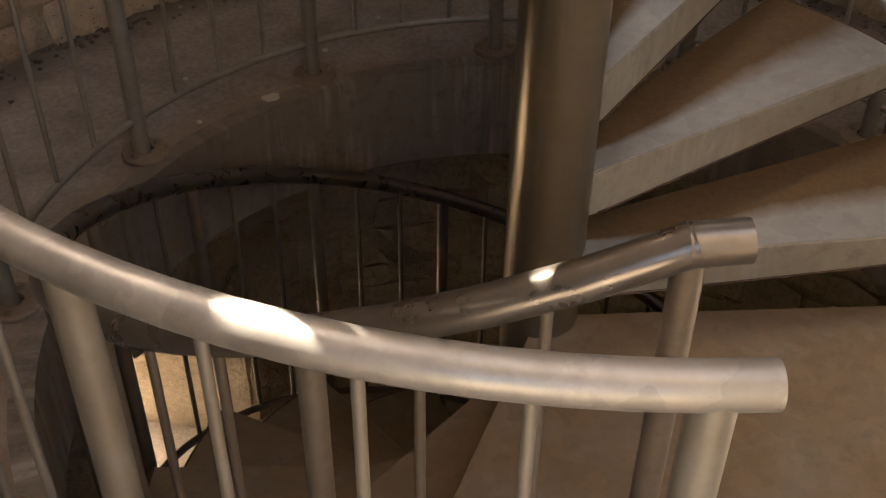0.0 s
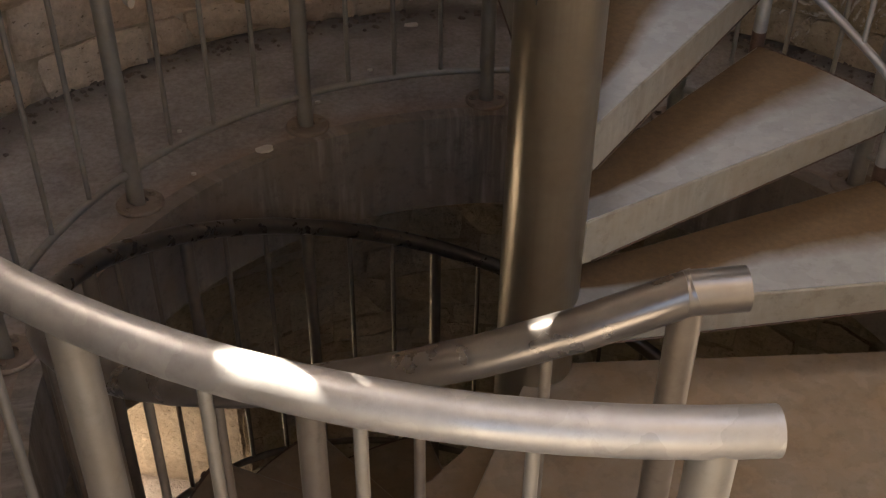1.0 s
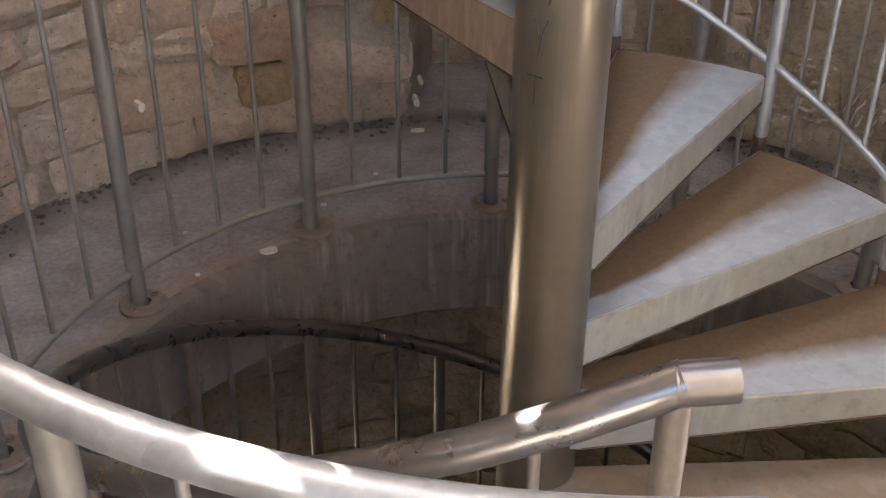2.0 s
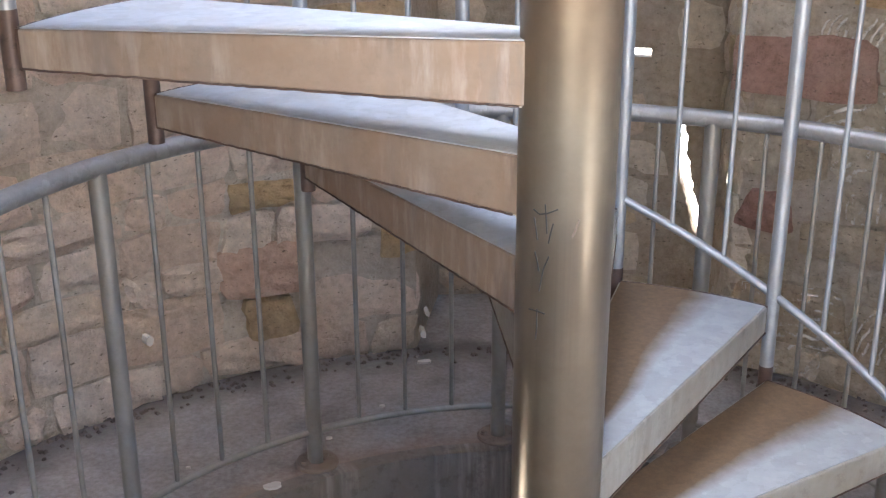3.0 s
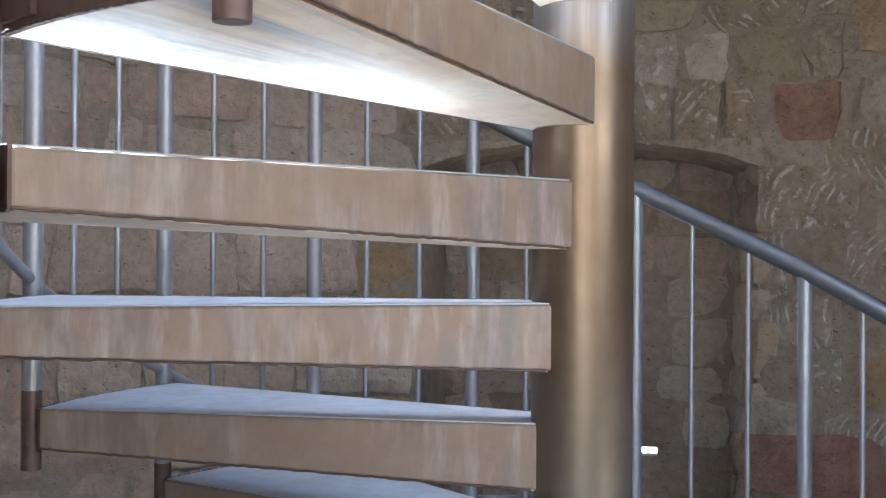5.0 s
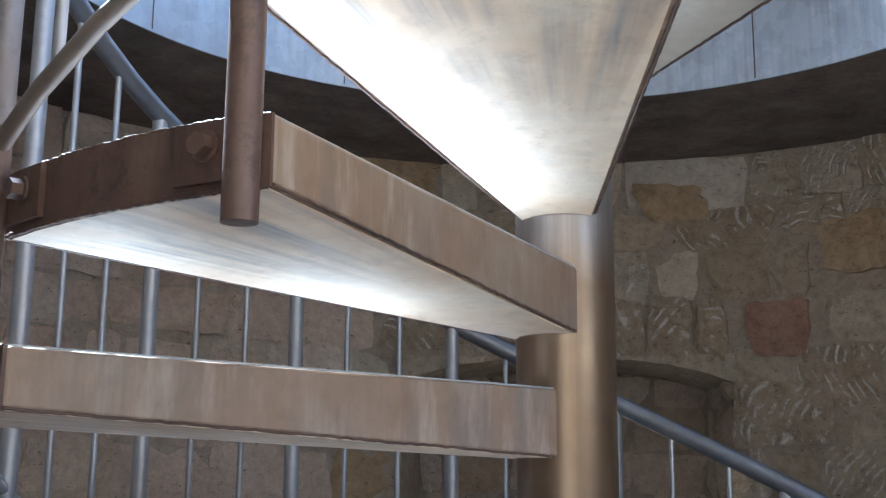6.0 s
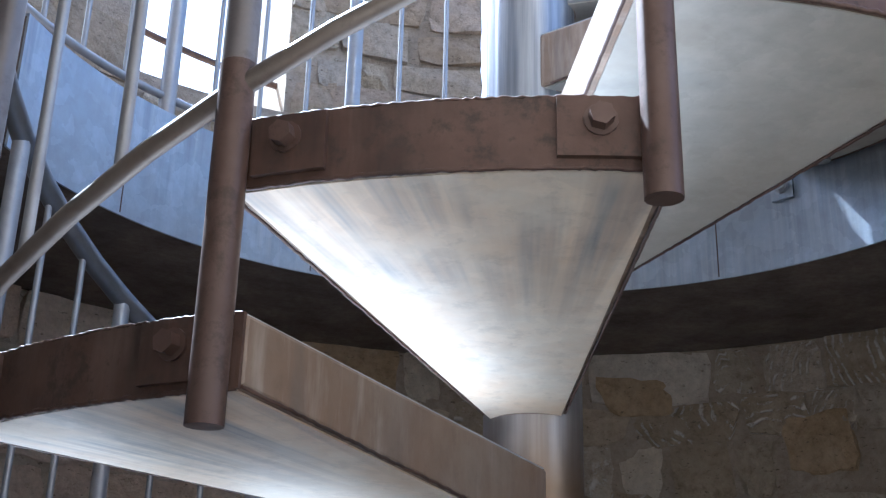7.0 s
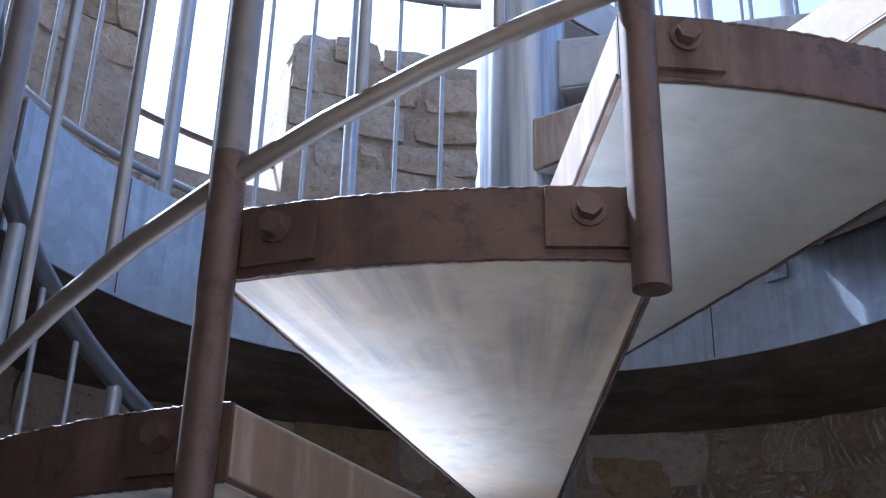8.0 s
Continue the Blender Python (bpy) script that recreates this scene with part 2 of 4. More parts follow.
def stone(name, stops, joint=False, tooled=False, clean=False):
    """Weathered sandstone; each block takes its own shade."""
    m, nt, b = material(name)
    p = place(nt)
    if joint == "island":
        pick = nt.nodes.new("ShaderNodeNewGeometry").outputs["Random Per Island"]
    elif joint:
        pick = noise_tex(nt, p, 3.0, 3)
    else:
        pick = nt.nodes.new("ShaderNodeObjectInfo").outputs["Random"]
    col = ramp(nt, pick, stops)
    fine = ramp(nt, noise_tex(nt, p, 34, 9, 0.75), [(0.28, (0.68, 0.65, 0.61) if clean else (0.50, 0.47, 0.43)), (0.47, (0.92, 0.91, 0.89)), (0.6, (1.05, 1.04, 1.02)), (0.8, (1.3, 1.28, 1.24))])
    col = mix(nt, 1.0, col, fine, "MULTIPLY")
    patch = ramp(nt, noise_tex(nt, p, 9.0, 6, 0.7), [(0.35, (0.93, 0.90, 0.87) if clean else (0.80, 0.78, 0.74)), (0.62, (1.08, 1.08, 1.08))])
    col = mix(nt, 1.0, col, patch, "MULTIPLY")
    stain = ramp(nt, noise_tex(nt, p, 4.5, 6, 0.65), [(0.46, (0, 0, 0)), (0.76, (0.22,) * 3 if clean else (0.5,) * 3)])
    col = mix(nt, stain, col, (0.29, 0.235, 0.16))
    pits = ramp(nt, noise_tex(nt, p, 48, 5, 0.6, (1.0, 1.0, 2.2)), [(0.30, (0.75,) * 3), (0.38, (0, 0, 0))])
    col = mix(nt, pits, col, (0.11, 0.085, 0.06))
    h = mix(nt, 0.4, noise_tex(nt, p, 14, 10, 0.74), noise_tex(nt, p, 60, 6, 0.72))
    if tooled:
        wv = node(nt, "ShaderNodeTexWave", Scale=21.0, Distortion=2.4, Detail=3.0)
        wv.bands_direction = "DIAGONAL"
        pick2 = nt.nodes.new("ShaderNodeObjectInfo").outputs["Random"]
        turn = node(nt, "ShaderNodeVectorRotate", Axis=(0.57, 0.82, 0.0))
        way = nt.nodes.new("ShaderNodeMath")
        way.operation = "MULTIPLY"
        way.inputs[1].default_value = 2.4
        nt.links.new(pick2, way.inputs[0])
        nt.links.new(way.outputs[0], turn.inputs["Angle"])
        nt.links.new(p, turn.inputs["Vector"])
        nt.links.new(turn.outputs[0], wv.inputs["Vector"])
        cut = ramp(nt, wv.outputs["Fac"], [(0.55, (0, 0, 0)), (0.9, (0.75, 0.75, 0.75))])
        where = ramp(nt, noise_tex(nt, turn.outputs[0], 15, 5, 0.75), [(0.49, (0, 0, 0)), (0.57, (1, 1, 1))])
        marks = mix(nt, 1.0, cut, where, "MULTIPLY")
        col = mix(nt, marks, col, (0.66, 0.62, 0.56))
        h = mix(nt, marks, h, (0.30, 0.30, 0.30))
    nt.links.new(col, b.inputs["Base Color"])
    b.inputs["Roughness"].default_value = 0.92
    b.inputs["Specular IOR Level"].default_value = 0.2
    bump(nt, b, h, 1.0, 0.045)
    return m


SAND = [(0.0, (0.50, 0.41, 0.30)), (0.15, (0.63, 0.56, 0.46)), (0.35, (0.56, 0.46, 0.35)), (0.55, (0.62, 0.56, 0.48)),
        (0.7, (0.55, 0.45, 0.31)), (0.85, (0.58, 0.47, 0.38)), (1.0, (0.47, 0.37, 0.26))]
M_STONE = stone("sandstone", SAND, clean=True)
M_STONE_PINK = stone("pinkish_sandstone", [(0.0, (0.58, 0.45, 0.35)), (0.2, (0.70, 0.60, 0.51)), (0.4, (0.64, 0.50, 0.40)), (0.6, (0.70, 0.61, 0.52)), (0.8, (0.66, 0.51, 0.41)), (1.0, (0.66, 0.55, 0.43))], clean=True)
M_STONE_SALMON = stone("salmon_sandstone", [(0.0, (0.56, 0.39, 0.30)), (1.0, (0.58, 0.42, 0.33))], clean=True)
M_STONE_RED = stone("red_sandstone", [(0.0, (0.36, 0.21, 0.17)), (1.0, (0.42, 0.26, 0.20))])
M_STONE_OCHRE = stone("ochre_sandstone", [(0.0, (0.47, 0.34, 0.19)), (1.0, (0.51, 0.38, 0.24))])
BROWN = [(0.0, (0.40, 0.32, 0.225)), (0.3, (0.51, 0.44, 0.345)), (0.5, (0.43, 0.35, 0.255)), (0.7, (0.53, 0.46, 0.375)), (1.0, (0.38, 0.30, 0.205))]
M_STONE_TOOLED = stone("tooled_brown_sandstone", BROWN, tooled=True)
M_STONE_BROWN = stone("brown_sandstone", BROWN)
M_MORTAR = stone("lime_mortar", [(0.3, (0.48, 0.405, 0.32)), (0.7, (0.63, 0.555, 0.47))], joint=True, clean=True)


def shaded_side(m, az_dark, az_light, tone):
    """Past an angle the round wall's mortar is browner, its shade put into colour."""
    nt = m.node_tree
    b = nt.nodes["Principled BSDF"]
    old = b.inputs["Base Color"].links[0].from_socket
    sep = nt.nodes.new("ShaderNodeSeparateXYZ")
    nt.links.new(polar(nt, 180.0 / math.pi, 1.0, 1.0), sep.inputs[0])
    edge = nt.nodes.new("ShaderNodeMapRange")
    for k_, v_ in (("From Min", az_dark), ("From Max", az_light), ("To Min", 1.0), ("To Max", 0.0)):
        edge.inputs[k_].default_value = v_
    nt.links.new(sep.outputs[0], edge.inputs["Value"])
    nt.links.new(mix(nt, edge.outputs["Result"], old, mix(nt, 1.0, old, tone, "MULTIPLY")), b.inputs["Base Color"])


shaded_side(M_MORTAR, 90.0, 104.0, (0.76, 0.74, 0.71))


def concrete(name, a, c, rough=0.9, ring=False):
    m, nt, b = material(name)
    p = place(nt)
    col = ramp(nt, noise_tex(nt, p, 7, 8, 0.65), [(0.3, a), (0.7, c)])
    spots = ramp(nt, noise_tex(nt, p, 60, 4, 0.7), [(0.35, (0.75, 0.72, 0.7)), (0.6, (1, 1, 1))])
    col = mix(nt, 1.0, col, spots, "MULTIPLY")
    if ring:
        rad = nt.nodes.new("ShaderNodeSeparateXYZ")
        nt.links.new(polar(nt, 1.0, 1.0, 1.0), rad.inputs[0])
        wob = nt.nodes.new("ShaderNodeMath")
        wob.operation = "MULTIPLY_ADD"
        wob.inputs[1].default_value = 0.16
        nt.links.new(noise_tex(nt, p, 9, 5, 0.65), wob.inputs[0])
        nt.links.new(rad.outputs[1], wob.inputs[2])
        rust = nt.nodes.new("ShaderNodeMapRange")
        for k_, v_ in (("From Min", 1.10), ("From Max", 1.24), ("To Min", 0.8), ("To Max", 0.0)):
            rust.inputs[k_].default_value = v_
        nt.links.new(wob.outputs[0], rust.inputs["Value"])
        col = mix(nt, rust.outputs["Result"], col, (0.26, 0.165, 0.10))
        soil = nt.nodes.new("ShaderNodeMapRange")
        for k_, v_ in (("From Min", 1.62), ("From Max", 1.78), ("To Min", 0.0), ("To Max", 0.85)):
            soil.inputs[k_].default_value = v_
        nt.links.new(wob.outputs[0], soil.inputs["Value"])
        swept = nt.nodes.new("ShaderNodeMapRange")
        for k_, v_ in (("From Min", 1.80), ("From Max", 1.88), ("To Min", 1.0), ("To Max", 0.0)):
            swept.inputs[k_].default_value = v_
        nt.links.new(wob.outputs[0], swept.inputs["Value"])
        heap = mix(nt, 1.0, soil.outputs["Result"], swept.outputs["Result"], "MULTIPLY")
        col = mix(nt, heap, col, (0.10, 0.085, 0.075))
    nt.links.new(col, b.inputs["Base Color"])
    b.inputs["Roughness"].default_value = rough
    bump(nt, b, noise_tex(nt, p, 45, 8, 0.7), 0.5, 0.008)
    return m


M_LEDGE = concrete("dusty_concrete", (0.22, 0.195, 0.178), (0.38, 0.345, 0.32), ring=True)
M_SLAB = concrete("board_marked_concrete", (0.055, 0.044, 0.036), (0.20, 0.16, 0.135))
M_GROUND = concrete("dry_ground", (0.36, 0.31, 0.24), (0.48, 0.42, 0.33))
M_INK, nt_, b_ = material("black_marker")
b_.inputs["Base Color"].default_value, b_.inputs["Roughness"].default_value = (0.03, 0.028, 0.025, 1), 0.6
M_PALE, nt_, b_ = material("pale_limewash")
b_.inputs["Base Color"].default_value, b_.inputs["Roughness"].default_value = (0.56, 0.51, 0.45, 1), 0.95


# ---- mesh helpers ----
def put(bm, name, mat, parent=None, label="", smooth=False):
    me = bpy.data.meshes.new(name)
    bmesh.ops.recalc_face_normals(bm, faces=bm.faces)
    if smooth:
        for f in bm.faces:
            f.smooth = True
    bm.to_mesh(me)
    bm.free()
    me.materials.append(mat)
    ob = new(name, me)
    if parent:
        ob.parent = parent
    if label:
        tagged(ob, label)
    return ob


def part(name, bm, mat, parent, label="", smooth=False):
    return put(bm, name, mat, parent, label, smooth)


def thing(name, label, category, group="", kind="", at=(0, 0, 0)):
    ob = new(name)
    ob.empty_display_size = 0.1
    ob.location = at
    return tagged(ob, label, category, group, kind)


def sweep(bm, pts, r, seg=12, caps=True):
    """A round bar along a line of points."""
    pts = [Vector(p) for p in pts]
    rings = []
    side = None
    for i, p in enumerate(pts):
        d = (pts[min(i + 1, len(pts) - 1)] - pts[max(i - 1, 0)]).normalized()
        if side is None:
            side = d.orthogonal().normalized()
        side = (side - d * side.dot(d)).normalized()
        up = d.cross(side)
        rings.append([bm.verts.new(p + (side * math.cos(a) + up * math.sin(a)) * r)
                      for a in (2 * math.pi * k / seg for k in range(seg))])
    for a, b in zip(rings, rings[1:]):
        for k in range(seg):
            bm.faces.new((a[k], a[(k + 1) % seg], b[(k + 1) % seg], b[k])).smooth = True
    if caps:
        bm.faces.new([bm.verts.new(v.co) for v in rings[0][::-1]])
        bm.faces.new([bm.verts.new(v.co) for v in rings[-1]])
    return bm


def bar(name, pts, r, mat, parent, label="", seg=12):
    me_bm = bmesh.new()
    sweep(me_bm, pts, r, seg)
    return part(name, me_bm, mat, parent, label)


def prism(bm, top, bottom):
    """A solid between two outlines with as many points."""
    a = [bm.verts.new(p) for p in top]
    b = [bm.verts.new(p) for p in bottom]
    n = len(a)
    bm.faces.new(a)
    bm.faces.new(b[::-1])
    for i in range(n):
        bm.faces.new((a[i], b[i], b[(i + 1) % n], a[(i + 1) % n]))
    return bm


def soften(bm, width, seg=2):
    bmesh.ops.bevel(bm, geom=list(bm.edges), offset=width, segments=seg, affect="EDGES", profile=0.5)
    return bm


def lathe(bm, outline, seg=24, a0=0.0, a1=360.0):
    """Turn an outline of (r, z) round the z axis."""
    full = abs(a1 - a0 - 360) < 1e-6
    cols = []
    for k in range(seg if full else seg + 1):
        cols.append([bm.verts.new(cyl(r, a0 + (a1 - a0) * k / seg, z)) for r, z in outline])
    n = len(outline)
    pairs = zip(cols, cols[1:] + cols[:1]) if full else zip(cols, cols[1:])
    for a, b in pairs:
        for k in range(n):
            bm.faces.new((a[k], b[k], b[(k + 1) % n], a[(k + 1) % n]))
    if not full:
        bm.faces.new(cols[0])
        bm.faces.new(cols[-1][::-1])
    return bm


def bolt_head(bm, centre, out, r=0.012, h=0.012):
    """Hexagon head on a thin washer."""
    out = Vector(out).normalized()
    s = out.orthogonal().normalized()
    u = out.cross(s)
    for rr, h0, h1, n in ((r * 1.35, 0.0, 0.003, 14), (r, 0.003, h, 6)):
        ring = [s * math.cos(2 * math.pi * k / n) * rr + u * math.sin(2 * math.pi * k / n) * rr for k in range(n)]
        prism(bm, [centre + q + out * h1 for q in ring], [centre + q + out * h0 for q in ring])
    return bm


# ---- ground and tower ----
def ground_z(r, az):
    """An unseen slope, added: high on the entrance side to bounce sunlight in, low on the valley side."""
    if r < 2.46:
        return Z_GROUND
    high = 0.5 + 0.5 * math.cos(radians(az - 262))
    base = Z_GROUND + (Z_FLOOR - 0.04 - Z_GROUND) * min(1.0, high * 1.5)
    return base - 0.012 * (min(r, 200.0) - 2.46)


bm = bmesh.new()
rows_ = []
for r in (0.02, 1.2, 2.45, 2.47, 3.2, 5.0, 9.0, 20.0, 60.0, 250.0, 1500.0):
    rows_.append([bm.verts.new(cyl(r, 7.5 * k, ground_z(r, 7.5 * k) + (noise.noise(cyl(r, 7.5 * k)) * 0.12 if r > 2.6 else 0))) for k in range(50)])
for a, b in zip(rows_, rows_[1:]):
    for k in range(48):
        bm.faces.new((a[k], a[(k + 1) % 48], b[(k + 1) % 48], b[k]))
tagged(put(bm, "ground", M_GROUND), "dry sandy ground sloping round the foot of the tower", "ground", kind="structure")


def top_of_wall(az):
    az = az % 360
    # Heights out of view are set to block or admit sun and skylight.
    steps_ = [(0, 2.55), (40, 2.55), (47, 3.0), (58, 2.45), (80, 3.13), (102.5, 2.42), (110, 2.50), (120, 4.8), (126, 3.3), (133, 2.9), (138, 2.3), (152, 2.8), (161.7, 3.7), (185, 4.2), (200, 6.0), (288, 0.3), (318, 2.0), (345, 2.5)]
    z = 2.6
    for a, h in steps_:
        if az >= a:
            z = h
    return z


NICHE = (58.0, 92.0, Z_FLOOR - 0.04, 0.99)
DOOR = (246.0, 268.0, Z_FLOOR - 0.04, 1.15)
LOWWIN = (116.0, 138.0, -3.0, -2.2)


def open_at(az, z, layer):
    for n, (a0, a1, z0, z1) in enumerate((NICHE, DOOR, LOWWIN)):
        if a0 < az < a1 and z0 < z < z1 + (0.6 if n == 2 and layer == 1 else 0.0):
            return True
    return False


def wall_shell():
    """Core of the tower wall in two layers of depth, with its openings cut through."""
    az = sorted(set([2.0 * k for k in range(180)] + [138.0, 152.0, 161.7, 121.5, 133.0, LOWWIN[0], DOOR[0], DOOR[1], NICHE[0], NICHE[1], 102.5]))
    zs = sorted(set([-3.8 + 0.2 * k for k in range(50)] + [NICHE[2], NICHE[3], 1.15, -3.0, -2.2, 2.74]))
    rs = [R_WALL + 0.036, 2.2, 2.5]
    na, nz = len(az), len(zs) - 1
    solid = {}
    for i in range(na):
        a = (az[i] + (az[i + 1] if i + 1 < na else 360.0)) / 2
        for j in range(nz):
            z = (zs[j] + zs[j + 1]) / 2
            for l in (0, 1):
                solid[i, j, l] = z < top_of_wall(a) - 0.1 and not open_at(a, z, l)
    verts, index, faces = [], {}, []

    def vert(i, j, l):
        i %= na
        if (i, j, l) not in index:
            index[i, j, l] = len(verts)
            a, r, z = az[i], rs[l], zs[j]
            if l > 0 and NICHE[0] <= a <= NICHE[1] and z <= NICHE[3]:
                a = 62.0 + (a - NICHE[0]) * (88.0 - 62.0) / (NICHE[1] - NICHE[0])
            if l > 0 and LOWWIN[0] <= a <= LOWWIN[1] and z <= LOWWIN[3] + 0.6:
                a = 127.0 + (a - LOWWIN[0]) * 11.0 / (LOWWIN[1] - LOWWIN[0])
            verts.append(cyl(r, a, z))
        return index[i, j, l]

    for (i, j, l), s in solid.items():
        if not s:
            continue
        q = lambda di, dj, dl: vert(i + di, j + dj, l + dl)
        if l == 0 or not solid[i, j, 0]:
            faces.append((q(0, 0, 0), q(1, 0, 0), q(1, 1, 0), q(0, 1, 0)))
        if l == 1 or not solid[i, j, 1]:
            faces.append((q(0, 0, 1), q(0, 1, 1), q(1, 1, 1), q(1, 0, 1)))
        if not solid[(i - 1) % na, j, l]:
            faces.append((q(0, 0, 0), q(0, 1, 0), q(0, 1, 1), q(0, 0, 1)))
        if not solid[(i + 1) % na, j, l]:
            faces.append((q(1, 0, 0), q(1, 0, 1), q(1, 1, 1), q(1, 1, 0)))
        if not solid.get((i, j - 1, l), True):
            faces.append((q(0, 0, 0), q(0, 0, 1), q(1, 0, 1), q(1, 0, 0)))
        if not solid.get((i, j + 1, l), False):
            faces.append((q(0, 1, 0), q(1, 1, 0), q(1, 1, 1), q(0, 1, 1)))
    me = bpy.data.meshes.new("wall_round")
    me.from_pydata(verts, [], faces)
    me.materials.append(M_MORTAR)
    ob = new("wall_round", me)
    return tagged(ob, "round ruined tower wall of rough tan sandstone with lime mortar", "stone wall", kind="structure")


wall = wall_shell()

# ---- ledges ----
def ledge(name, z, label, a0=0.0, a1=360.0):
    b = bmesh.new()
    full = a1 - a0 == 360
    lathe(b, [(R_EDGE + 0.006, z), (2.24, z), (2.24, z - SLAB + 0.03), (R_EDGE + 0.006, z - SLAB)], 96, a0, a1)
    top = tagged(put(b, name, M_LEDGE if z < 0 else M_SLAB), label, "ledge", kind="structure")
    b = bmesh.new()
    lathe(b, [(R_EDGE, z + 0.006), (R_EDGE + 0.05, z + 0.006), (R_EDGE + 0.05, z + 0.001), (R_EDGE + 0.0055, z + 0.001), (R_EDGE + 0.0055, z - SLAB - 0.006), (R_EDGE, z - SLAB - 0.006)], 96, a0, a1)
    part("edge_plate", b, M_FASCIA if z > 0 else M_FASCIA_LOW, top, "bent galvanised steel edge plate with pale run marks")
    return top


floor_ledge = ledge("floor", Z_FLOOR, "dusty grey concrete ring floor along the tower wall")
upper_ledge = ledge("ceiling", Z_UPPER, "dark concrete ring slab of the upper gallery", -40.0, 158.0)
low_ledge = ledge("floor_lower", Z_GROUND + 0.14, "dark concrete ring floor at the tower's foot")

# ---- the spiral stair ----
def post_az(k):
    return AZ0 + TURN * k


bm = bmesh.new()
lathe(bm, [(R_POLE, Z_GROUND - 0.1), (R_POLE, 5.2), (0.01, 5.25), (0.01, Z_GROUND - 0.1)], 48)
for f in bm.faces:
    f.smooth = abs(f.normal.z) < 0.5 and f.calc_center_median().xy.length > 0.05
column = thing("stair_column", "thick round steel column carrying the spiral stair treads", "column")
part("tube", bm, M_POLE, column)


def tread_outline(a0, a1, z_in, z_out, inset=0.0, arc=6, w=0.052, r_out=R_TREAD):
    """Outline of a tread from its front line at a0 to its back line at a1."""
    mid = radians((a0 + a1) / 2)
    m = Vector((math.cos(mid), math.sin(mid), 0))
    n = Vector((-m.y, m.x, 0))
    pts = [m * 0.045 - n * (w + 0.016 - inset)]
    for k in range(arc + 1):
        pts.append(cyl(r_out - inset, a0 + inset * 60 + (a1 - a0 - inset * 120) * k / arc))
    pts.append(m * 0.045 + n * (w - inset))
    return [Vector((p.x, p.y, z_in + (z_out - z_in) * (p.xy.length / r_out))) for p in pts]


rng_rust = random.Random(3)


